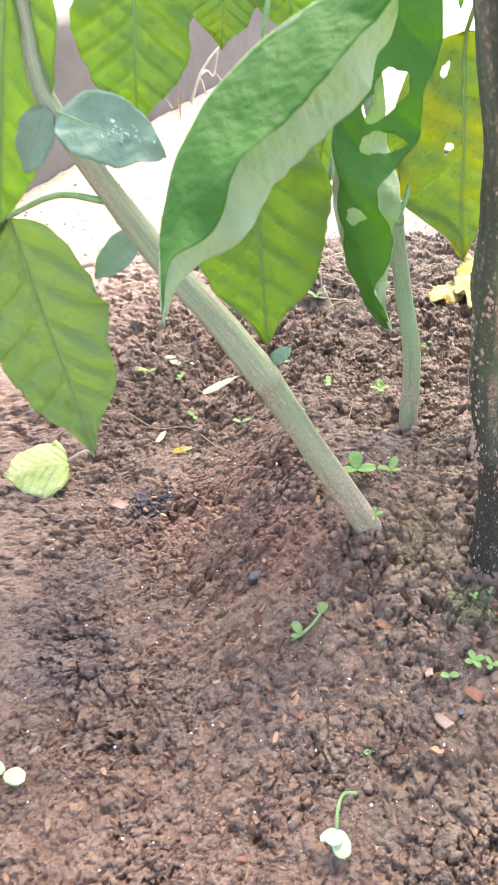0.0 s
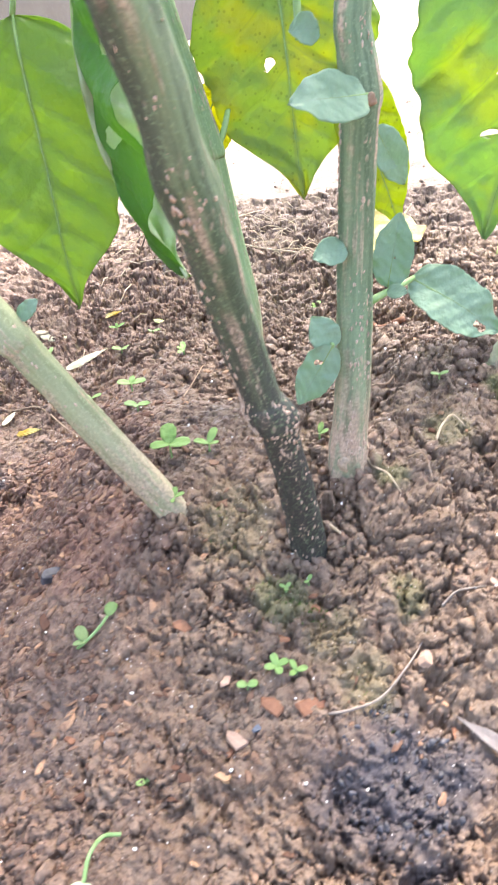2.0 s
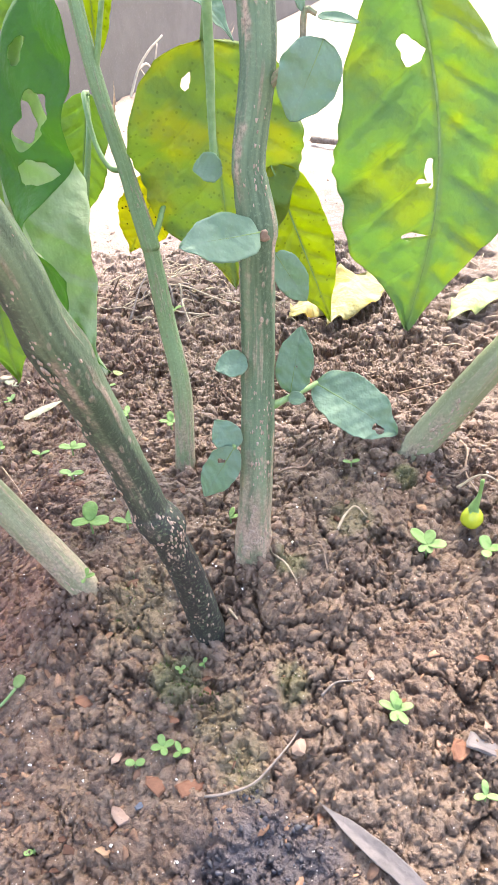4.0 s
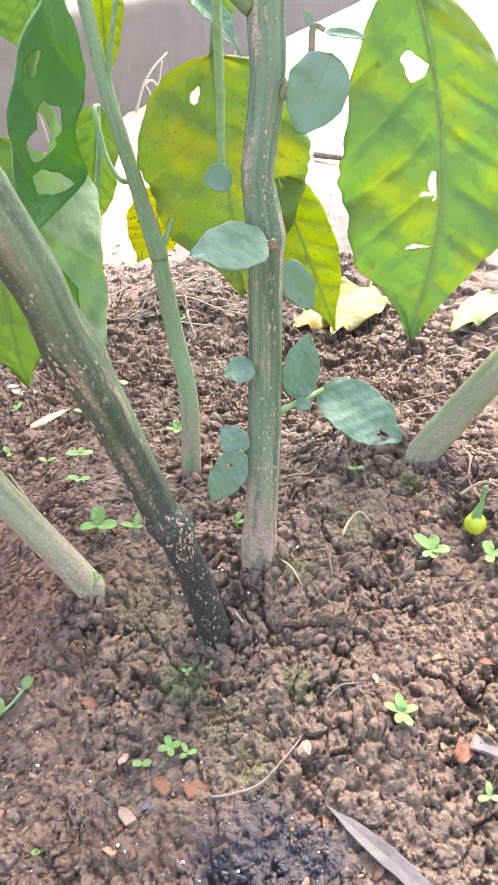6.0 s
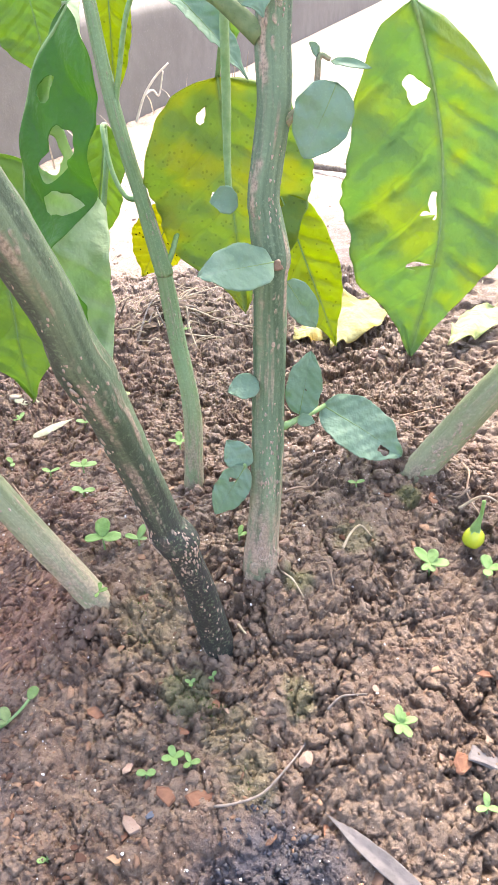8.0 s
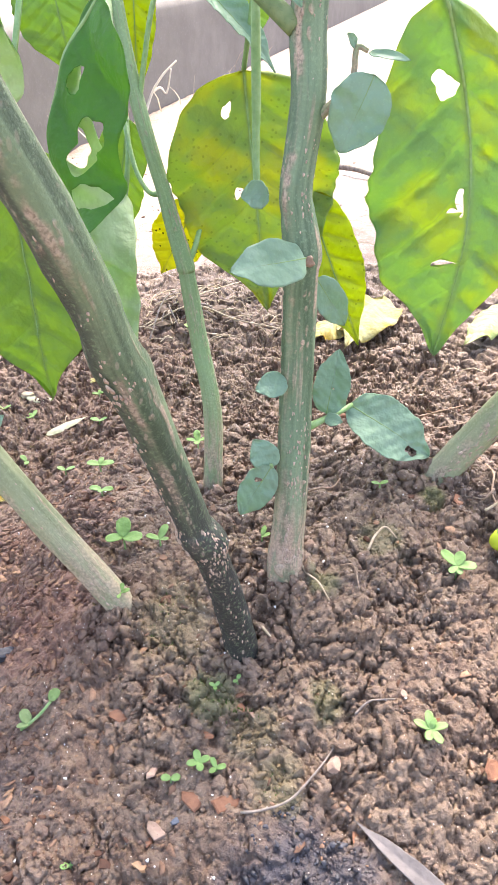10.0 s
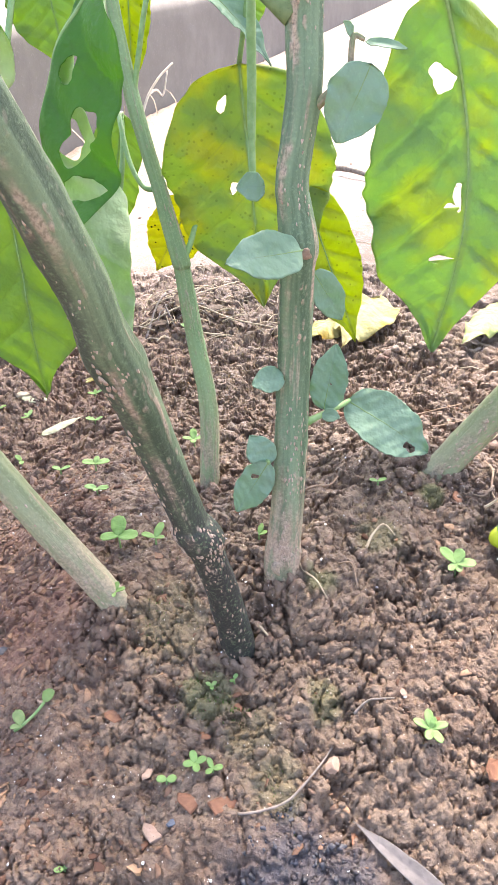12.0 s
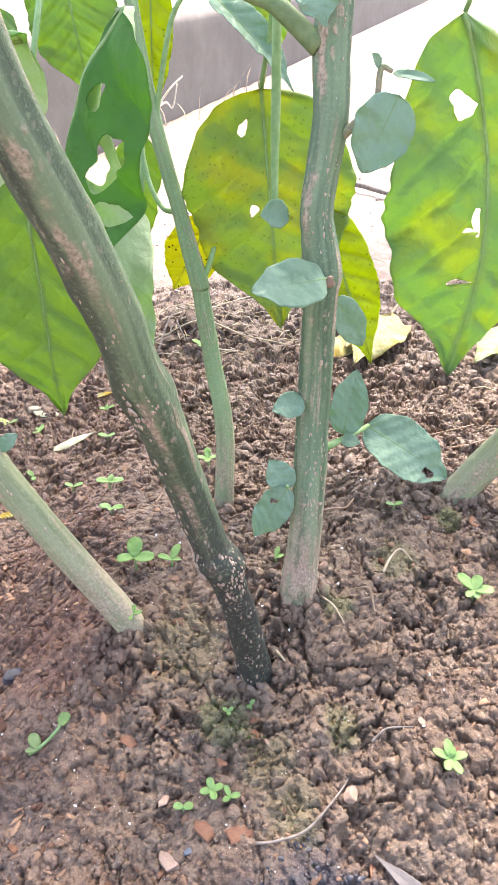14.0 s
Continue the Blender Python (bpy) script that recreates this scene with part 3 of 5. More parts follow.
def relief(x, y, step):
    """Clods and crumbs, as fine as the sheet's spacing can carry."""
    z = 0.006 * rolling(x, y, 14, 1) + 0.0035 * rolling(x, y, 38, 2)
    wx = x + 0.005 * rolling(x, y, 55, 3) + 0.0022 * rolling(x, y, 150, 4) + 0.0014 * rolling(x, y, 420, 5) + 0.0008 * rolling(x, y, 900, 13)
    wy = y + 0.005 * rolling(x, y, 55, 6) + 0.0022 * rolling(x, y, 150, 7) + 0.0014 * rolling(x, y, 420, 8) + 0.0008 * rolling(x, y, 900, 14)
    heap = 1 / (1 + np.exp(-np.clip((x - 0.11) / 0.02, -30, 30))) / (1 + np.exp(-np.clip((y - 0.21) / 0.02, -30, 30)))
    rugged = np.clip(0.55 + 1.3 * rolling(x, y, 17, 9) + 0.4 * heap, 0.22, 1.0)
    far = np.clip((y - 0.42) / 0.12, 0, 1) * (1 - 0.55 * np.clip((y - 0.7) / 0.5, 0, 1))
    loose = np.maximum(rugged, far)

    def fit_for(size):
        return np.clip((size / 2.6 - step) / (size / 6), 0, 1)

    def ragged(scale, seed, octaves=4):
        out = 0.0
        for k in range(octaves):
            out = out + 0.62 ** k * rolling(x, y, scale * 2.17 ** k, seed + k)
        return out

    def pits(scale, seed, level, steep):
        g = np.clip((ragged(scale, seed) - level) / steep, 0, 1)
        return g * g * (3 - 2 * g)

    # long cracks between blocks of the heap
    d1, d2, own, ax, ay = cells_of(wx + 0.5 * (wx - x), wy + 0.5 * (wy - y), 0.032, 40)
    crack = np.clip(1 - (d2 - d1) / 0.09, 0, 1) * np.clip(0.3 + 3 * rolling(x, y, 26, 12), 0, 1)
    z += fit_for(0.012) * ((0.2 + 0.8 * heap) * (-0.0075 * crack + 0.006 * (own - 0.5)))
    z += fit_for(0.015) * (0.3 + 0.7 * loose) * 0.0045 * ragged(50, 70, 3)
    z += fit_for(0.013) * loose * 0.0046 * clods(wx, wy, 0.0130, 10, 0.12)
    z += fit_for(0.0062) * (0.35 + 0.65 * loose) * 0.0026 * clods(wx, wy, 0.0062, 20, 0.15)
    z += fit_for(0.0030) * (0.5 + 0.5 * loose) * 0.0013 * clods(wx, wy, 0.0030, 30, 0.22)
    # pits with ragged rims
    z -= fit_for(0.012) * (0.2 + 0.8 * loose) * 0.0052 * pits(48, 80, 0.30, 0.14)
    z -= fit_for(0.008) * (0.3 + 0.7 * loose) * 0.0032 * pits(105, 90, 0.30, 0.17)
    z += fit_for(0.0022) * (0.0005 * rolling(x, y, 430, 119) + 0.0004 * rolling(x, y, 800, 120))
    return z * (1 + 0.55 * far) + 0.0012


def axis(parts):
    out = [parts[0][0]]
    for a, b, s0, s1 in parts:
        x, s = a, s0
        while x < b:
            s = s0 + (s1 - s0) * (x - a) / (b - a)
            x += s
            out.append(min(x, b))
    return np.array(sorted(set(np.round(out, 5))))


def build_ground():
    xs = axis([(-60, -6, 12, 3), (-6, -1, 1.5, 0.15), (-1, -0.3, 0.06, 0.006), (-0.3, -0.13, 0.005, 0.0014), (-0.13, 0.285, 0.0007, 0.0007), (0.285, 0.5, 0.0012, 0.006), (0.5, 1.2, 0.01, 0.06), (1.2, 6, 0.15, 1.5), (6, 60, 3, 12)])
    ys = axis([(-60, -3, 12, 1), (-3, 0.05, 0.5, 0.01), (0.05, 0.115, 0.006, 0.0014), (0.115, 0.40, 0.0007, 0.0009), (0.40, 0.95, 0.0009, 0.0026), (0.95, 2.2, 0.005, 0.02), (2.2, 7, 0.05, 0.5), (7, 70, 1, 14)])
    X, Y = np.meshgrid(xs, ys)
    step = np.maximum(np.gradient(xs)[None, :], np.gradient(ys)[:, None])
    bumps = 0.88 * np.where(step < 0.12, relief(X, Y, step), 0.0)
    Z = height(X, Y) + bumps
    n = len(xs)
    verts = np.stack([X + 0.5 * bumps * rolling(X, Y, 30, 200), Y + bumps * (0.6 * rolling(X, Y, 30, 201) - 0.38), Z], -1).reshape(-1, 3)
    a = (np.arange(len(ys) - 1)[:, None] * n + np.arange(n - 1)[None]).ravel()
    me = bpy.data.meshes.new("ground")
    me.vertices.add(len(verts))
    me.vertices.foreach_set("co", verts.astype(np.float32).ravel())
    quads = np.stack([a, a + 1, a + n + 1, a + n], -1).astype(np.int32)
    me.loops.add(quads.size)
    me.loops.foreach_set("vertex_index", quads.ravel())
    me.polygons.add(len(quads))
    me.polygons.foreach_set("loop_start", np.arange(0, quads.size, 4, dtype=np.int32))
    me.materials.append(SOIL)
    me.update(calc_edges=True)
    me.shade_smooth()
    return single("ground", me, "crumbly damp brown garden soil heaped round the stems", "soil", kind="structure"), xs, ys, Z


ground, GX, GY, GZ = build_ground()


def on_ground(x, y, lift=0.0):
    i = int(np.clip(np.searchsorted(GX, x), 1, len(GX) - 1))
    j = int(np.clip(np.searchsorted(GY, y), 1, len(GY) - 1))
    return Vector((x, y, float(GZ[j - 1 : j + 1, i - 1 : i + 1].mean()) + lift))


def lump(seed, subdiv=2, rough=0.35, angular=0.0):
    """An uneven unit clod: vertices and triangles."""
    bm = bmesh.new()
    bmesh.ops.create_icosphere(bm, subdivisions=subdiv, radius=1.0)
    v = np.array([w.co[:] for w in bm.verts])
    f = np.array([[w.index for w in q.verts] for q in bm.faces])
    bm.free()
    o = Vector((seed * 3.1, seed * 1.7, 0))
    r = np.array([1 + rough * (noise.noise(Vector(p) * 1.1 + o) + 0.6 * noise.noise(Vector(p) * 2.6 + o) + 0.6 * noise.noise(Vector(p) * 5.2 + o)) for p in v])
    return v * r[:, None], f


def scatter(name, spots, shapes, mat, smooth=True, lying=False):
    """One mesh out of many small turned and sized copies of a few shapes. spots: place, size, flatness."""
    rng = np.random.default_rng(7)
    vs, fs, base = [], [], 0
    for k, (p, size, flat) in enumerate(spots):
        v, f = shapes[k % len(shapes)]
        turn = (rng.normal(0, 0.3), rng.normal(0, 0.3), rng.uniform(0, 6.28)) if lying else rng.uniform(0, 6.28, 3)
        m = np.array(Euler(turn).to_matrix())
        w = (v * (1, 0.8, flat)) @ m.T * size + np.array(p)
        vs.append(w)
        fs.append(f + base)
        base += len(v)
    verts, tris = np.vstack(vs), np.vstack(fs).astype(np.int32)
    me = bpy.data.meshes.new(name)
    me.vertices.add(len(verts))
    me.vertices.foreach_set("co", verts.astype(np.float32).ravel())
    me.loops.add(tris.size)
    me.loops.foreach_set("vertex_index", tris.ravel())
    me.polygons.add(len(tris))
    me.polygons.foreach_set("loop_start", np.arange(0, tris.size, 3, dtype=np.int32))
    me.materials.append(mat)
    me.update(calc_edges=True)
    if smooth:
        me.shade_smooth()
    return me


rng = np.random.default_rng(3)
LUMPS = [lump(k, 2, 0.75) for k in range(12)]
NUBS = [lump(k + 50, 1, 0.75) for k in range(12)]


def shard(seed):
    """A flat broken flake: vertices and triangles."""
    r = np.random.default_rng(seed)
    n = 6
    a = np.linspace(0, 6.283, n, endpoint=False) + r.uniform(-0.35, 0.35, n)
    q = r.uniform(0.6, 1.1, n)
    long = r.uniform(0.4, 0.9)
    low = np.stack([q * np.cos(a), long * q * np.sin(a), np.full(n, -0.5)], -1)
    high = low * (0.9, 0.9, 0) + np.stack([np.zeros(n), np.zeros(n), 0.5 + r.uniform(-0.3, 0.3, n)], -1)
    f = [(n + i, n + (i + 1) % n, 2 * n) for i in range(n)]
    for i in range(n):
        k = (i + 1) % n
        f += [(i, k, n + k), (i, n + k, n + i)]
    return np.vstack([low, high, [(0, 0, 0.6)]]), np.array(f)


SHARDS = [shard(k) for k in range(10)]
SMALL = [lump(k + 20, 1, 0.7) for k in range(8)]


def soil_litter():
    spots = []
    while len(spots) < 2600:
        x, y = rng.uniform(-0.17, 0.36), 0.11 + 0.5 * rng.random() ** 1.3
        s = 0.0009 + 0.0034 * rng.random() ** 3.5
        if noise.noise(Vector((x * 22, y * 22, 5))) + rng.uniform(-0.5, 0.5) < -0.05:
            continue
        spots.append((on_ground(x, y, -s * 0.2), s, 0.7))
    for cx, cy, r in ((0.149, 0.318, 0.013), (0.127, 0.279, 0.011), (0.1007, 0.407, 0.009), (0.062, 0.293, 0.012), (0.236, 0.395, 0.015)):
        for k in range(80):
            a, q = rng.uniform(0, 6.28), r * rng.uniform(0.7, 1.4)
            s = 0.0012 + 0.0034 * rng.random() ** 2
            spots.append((on_ground(cx + q * math.cos(a), cy + q * math.sin(a), s * 0.2), s, 0.8))
    for k in range(60):
        s = 0.0015 + 0.004 * rng.random() ** 2
        spots.append((on_ground(rng.normal(0.275, 0.022), rng.normal(0.665, 0.02), s * 0.3), s, 0.75))
    for k in range(50):
        s = 0.0015 + 0.0045 * rng.random() ** 2
        spots.append((on_ground(rng.normal(0.02, 0.035), rng.normal(0.77, 0.03), s * 0.3), s, 0.75))
    single("soil_crumbs", scatter("soil_crumbs", spots, LUMPS, CRUMB), "loose brown soil crumbs lying over the bed", "soil", kind="stuff")
    spots = []
    while len(spots) < 15000:
        x, y = rng.uniform(-0.16, 0.31), 0.12 + 0.5 * rng.random() ** 1.35
        s = 0.0005 + 0.0015 * rng.random() ** 3
        if noise.noise(Vector((x * 26, y * 26, 2))) + 0.6 * noise.noise(Vector((x * 75, y * 75, 4))) + rng.uniform(-0.35, 0.35) < (-0.1 if x > 0.1 else 0.12):
            continue
        spots.append((on_ground(x, y, -s * 0.05), s, 0.75))
    single("soil_grains", scatter("soil_grains", spots, SMALL, CRUMB, False), "fine loose brown soil grains on the bed", "soil", kind="stuff")
    spots = []
    for k in range(4500):
        x, y = rng.uniform(-0.5, 0.6), 0.44 + 1.2 * rng.random() ** 2
        s = (0.0014 + 0.0046 * rng.random() ** 4) * (1.0 if y < 0.75 else 0.75)
        spots.append((on_ground(x, y, -s * 0.2), s, 0.6))
    single("soil_clods", scatter("soil_clods", spots, NUBS, CRUMB), "dry loose clods on the open sunlit earth", "soil", kind="stuff")
    spots = []
    for k in range(330):
        x, y = rng.uniform(-0.15, 0.30), rng.uniform(0.12, 0.5)
        s = 0.0003 + 0.0007 * rng.random() ** 2
        spots.append((on_ground(x, y, s * 0.6), s, 0.7))
    for k in range(24):
        a, r = rng.uniform(0, 6.28), rng.uniform(0.008, 0.013)
        spots.append((on_ground(0.1275 + r * math.cos(a), 0.2775 + r * math.sin(a), 0.0008), rng.uniform(0.0004, 0.0008), 0.8))
    single("white_grit", scatter("white_grit", spots, SMALL, PERLITE), "tiny white grit specks strewn on brown soil", "grit", kind="stuff")
    spots = []
    for cx, cy, r, n in ((0.156, 0.182, 0.026, 160), (-0.085, 0.396, 0.016, 90)):
        for k in range(n):
            a, q = rng.uniform(0, 6.28), r * rng.random() ** 0.6
            s = 0.0006 + 0.0014 * rng.random() ** 3
            spots.append((on_ground(cx + q * math.cos(a), cy + q * math.sin(a), s * 0.4), s, 0.6))
    single("charcoal_crumbs", scatter("charcoal_crumbs", spots, LUMPS, CHARCOAL), "black charred crumbs in a patch on the soil", "charcoal", kind="stuff")
    spots, large = [], []
    for k in range(2600):
        t = rng.random()
        x, y = (rng.normal(-0.03, 0.05), rng.normal(0.37, 0.05)) if t < 0.5 else (rng.uniform(-0.16, 0.28), 0.12 + 0.5 * rng.random() ** 1.6)
        if t > 0.75:
            x, y = rng.normal(0.0, 0.05), rng.normal(0.22, 0.05)
        s = 0.0011 + 0.0036 * rng.random() ** 2.5
        (large if s > 0.0028 and len(large) < 220 else spots).append((on_ground(x, y, s * 0.15 + 0.0003), s, 0.14))
    single("bark_flakes", scatter("bark_flakes", spots, SHARDS, FLAKE, False, True), "small reddish flakes of bark in the soil", "bark", kind="stuff")
    shapes = [mesh_from("bark_flake", v * (1, 0.8, 0.14), f, FLAKE_SINGLE, False) for v, f in SHARDS]
    for k, (place, s, flat) in enumerate(large):
        turn = Euler((rng.normal(0, 0.3), rng.normal(0, 0.3), rng.uniform(0, 6.28))).to_matrix().to_4x4()
        ob = single("bark_flake", shapes[k % len(shapes)], "loose reddish-brown flake of bark lying in the soil", "chip", "loose bark flakes")
        ob.matrix_basis = Matrix.Translation(place) @ turn @ Matrix.Scale(s, 4)


soil_litter()


# ---- low concrete wall ----
def build_wall():
    a, b, high, thick = Vector((-0.74, 0.0, 0)), Vector((1.66, 10.0, 0)), 0.255, 0.12
    d = (b - a).normalized()
    n = Vector((-d.y, d.x, 0))
    bm = bmesh.new()
    steps, rows = 260, 10
    ring = []
    for i in range(steps + 1):
        c = a + (b - a) * (i / steps) ** 1.5
        col = []
        for k in range(rows + 1):
            z = -0.07 + (high + 0.02) * k / rows
            q = c + n * (0.006 if k == rows else 0)
            col.append(bm.verts.new((q.x, q.y, z + (0.004 * noise.noise(Vector((c.y * 7, 0, 2))) if k == rows else 0))))
        for off, z in ((thick * 0.96, -0.05 + high), (thick, -0.07)):
            q = c + n * off
            col.append(bm.verts.new((q.x, q.y, z)))
        ring.append(col)
    m = len(ring[0])
    for i in range(steps):
        for k in range(m):
            bm.faces.new((ring[i][k], ring[i + 1][k], ring[i + 1][(k + 1) % m], ring[i][(k + 1) % m]))
    bm.faces.new(ring[0])
    bm.faces.new(list(reversed(ring[-1])))
    bmesh.ops.recalc_face_normals(bm, faces=bm.faces)
    me = bpy.data.meshes.new("wall_garden")
    bm.to_mesh(me)
    bm.free()
    me.materials.append(CONCRETE)
    me.shade_smooth()
    return single("wall_garden", me, "low rough grey concrete garden wall in shade", "wall", kind="structure")


build_wall()

# ---- pepper plants: stems ----
LABEL = "pepper plant"
s1 = thing("pepper_plant", (0.149, 0.318, 0.02), "upright green pepper plant stem with corky streaks and blue-green side shoots", LABEL, "pepper plants")
s2 = thing("pepper_plant", (0.127, 0.279, 0.0), "dark leaning pepper plant stem with blackened, white-specked base", LABEL, "pepper plants")
s3 = thing("pepper_plant", (0.1007, 0.407, 0.0), "thin green pepper plant stem with yellowing hanging leaves", LABEL, "pepper plants")
s4 = thing("pepper_plant", (0.0635, 0.2946, 0.015), "pale green pepper plant stem leaning low, with drooping leaves", LABEL, "pepper plants")
s5 = thing("pepper_plant", (0.2383, 0.395, 0.02), "pale green pepper plant stem slanting up from the soil heap", LABEL, "pepper plants")
STEM1 = [(0.1475, 0.314, -0.01, 0.0105), (0.1488, 0.3180, 0.0240, 0.0102), (0.1500, 0.3205, 0.0380, 0.0088), (0.1523, 0.3250, 0.0641, 0.0081), (0.1557, 0.3430, 0.1228, 0.0080), (0.1578, 0.3446, 0.170, 0.0077), (0.1588, 0.3460, 0.182, 0.0084), (0.1570, 0.3495, 0.198, 0.0074), (0.1564, 0.3520, 0.2091, 0.0071), (0.1617, 0.3620, 0.2410, 0.0073), (0.1627, 0.3720, 0.2771, 0.0077), (0.168, 0.385, 0.34, 0.0070), (0.175, 0.395, 0.45, 0.0055), (0.18, 0.40, 0.60, 0.003)]
part("stem", tube("stem", STEM1, STEM_GREEN, 20, 9, 0.07, 5), s1)
STEM2 = [(0.1285, 0.283, -0.02, 0.0095), (0.1266, 0.2790, 0.0064, 0.0086), (0.1235, 0.2720, 0.0452, 0.0079), (0.1190, 0.2650, 0.0770, 0.0073), (0.1180, 0.2640, 0.0850, 0.0092), (0.1140, 0.2625, 0.0930, 0.0084), (0.1125, 0.2615, 0.1010, 0.0072), (0.1073, 0.2560, 0.1314, 0.0078), (0.1030, 0.2440, 0.1660, 0.0080), (0.1012, 0.2398, 0.1790, 0.0088), (0.0995, 0.2362, 0.1880, 0.0087), (0.0983, 0.2318, 0.2000, 0.0079), (0.0968, 0.2272, 0.2140, 0.0078), (0.0921, 0.2167, 0.2402, 0.0076), (0.0815, 0.2037, 0.287, 0.0074), (0.076, 0.20, 0.36, 0.006), (0.07, 0.20, 0.50, 0.003)]
part("stem", tube("stem", STEM2, STEM_DARK, 22, 10, 0.09, 4, 3.0), s2)
part("stem", tube("stem", [(0.101, 0.404, -0.015, 0.0068), (0.1007, 0.4070, 0.0074, 0.0063), (0.1020, 0.4220, 0.0574, 0.0058), (0.0954, 0.4360, 0.0978, 0.0054), (0.0905, 0.4465, 0.1340, 0.0050), (0.0892, 0.4480, 0.1420, 0.0056), (0.0802, 0.4580, 0.1781, 0.0044), (0.0688, 0.4680, 0.2256, 0.0042), (0.0617, 0.4780, 0.2719, 0.0038), (0.055, 0.49, 0.34, 0.0036), (0.05, 0.5, 0.5, 0.0025)], STEM_THIN, 14, 8, 0.06, 5, 6.0), s3)
STEM4 = [(0.0700, 0.2940, -0.006, 0.0080), (0.0655, 0.2946, 0.0120, 0.0080), (0.0600, 0.2950, 0.0245, 0.0077), (0.0370, 0.2975, 0.0640, 0.0072), (0.0150, 0.3005, 0.1030, 0.0072), (0.0095, 0.3020, 0.1110, 0.0079), (-0.0150, 0.3150, 0.1400, 0.0070), (-0.0430, 0.3320, 0.1675, 0.0066), (-0.0836, 0.3500, 0.2249, 0.0051), (-0.0921, 0.3560, 0.2476, 0.0045), (-0.0929, 0.3600, 0.2746, 0.0038), (-0.1, 0.37, 0.4, 0.003)]
part("stem", tube("stem", STEM4, STEM_PALE, 18, 8, 0.07, 4, 9.0), s4)
STEM5 = [(0.2070, 0.397, -0.030, 0.0116), (0.2270, 0.396, 0.002, 0.0112), (0.2383, 0.3950, 0.0214, 0.0102), (0.2591, 0.3920, 0.0558, 0.0094), (0.2763, 0.3890, 0.0842, 0.0087), (0.2943, 0.3860, 0.1161, 0.0080), (0.33, 0.38, 0.20, 0.007), (0.35, 0.40, 0.34, 0.006), (0.36, 0.41, 0.5, 0.004)]
part("stem", tube("stem", STEM5, STEM_PALE, 18, 8, 0.07, 4, 12.0), s5)

# branches, side shoots and scars
part("branch", tube("branch", [(0.157, 0.368, 0.267, 0.0045), (0.140, 0.372, 0.282, 0.004), (0.115, 0.38, 0.30, 0.0035), (0.08, 0.40, 0.38, 0.003)], BRANCH, 10, 6, 0.05), s1)
part("twig", tube("twig", [(0.1660, 0.358, 0.235, 0.0024), (0.1730, 0.356, 0.2415, 0.0018), (0.1790, 0.353, 0.248, 0.0014), (0.1805, 0.354, 0.2600, 0.0013), (0.1850, 0.354, 0.2590, 0.001)], STEM_THIN, 8, 6, 0.05), s1)
part("twig", tube("twig", [(0.1610, 0.337, 0.0965, 0.0022), (0.1690, 0.341, 0.0985, 0.0016), (0.1790, 0.350, 0.0985, 0.0014), (0.1835, 0.355, 0.0985, 0.0012)], PETIOLE, 8, 6), s1)
part("twig", tube("twig", [(0.1445, 0.323, 0.079, 0.0012), (0.1435, 0.321, 0.083, 0.001), (0.1432, 0.320, 0.086, 0.0009)], PETIOLE, 8, 6), s1)
part("petiole", tube("petiole", [(0.1370, 0.395, 0.196, 0.0017), (0.1370, 0.400, 0.215, 0.0019), (0.1380, 0.405, 0.243, 0.0023), (0.1395, 0.410, 0.30, 0.002)], PETIOLE, 8, 6), s1)
part("petiole", tube("petiole", [(0.0900, 0.4465, 0.1400, 0.0022), (0.0950, 0.450, 0.1480, 0.0018), (0.0985, 0.458, 0.1580, 0.0016), (0.1000, 0.49, 0.165, 0.0013)], PETIOLE, 8, 6), s3)
part("petiole", tube("petiole", [(0.0790, 0.459, 0.1790, 0.0018), (0.0700, 0.462, 0.1800, 0.0015), (0.0620, 0.470, 0.1920, 0.0014), (0.0560, 0.485, 0.2130, 0.0014), (0.0545, 0.50, 0.2135, 0.0012)], PETIOLE, 8, 8), s3)
part("petiole", tube("petiole", [(0.0690, 0.468, 0.2250, 0.0018), (0.0740, 0.469, 0.2450, 0.0015), (0.0830, 0.470, 0.2750, 0.0014), (0.095, 0.47, 0.29, 0.0012)], PETIOLE, 8, 6), s3)
for v, size, p in ((LUMPS[0], 0.0028, (0.1622, 0.3376, 0.1808)),):
    part("bud_scar", scatter("bud_scar", [(p, size, 0.8)], [v], ROOT), s1, "pale healed bud scar")
part("root_collar", scatter("root_collar", [((0.1475, 0.3115, 0.026), 0.0045, 1.0), ((0.1440, 0.3130, 0.018), 0.0042, 1.0), ((0.1530, 0.3120, 0.016), 0.004, 1.0)], LUMPS, STEM_GREEN), s1)

CORK = plain_material("cork_warts_pinkish", (0.30, 0.21, 0.155), (0.50, 0.385, 0.30), 500.0, 0.85)


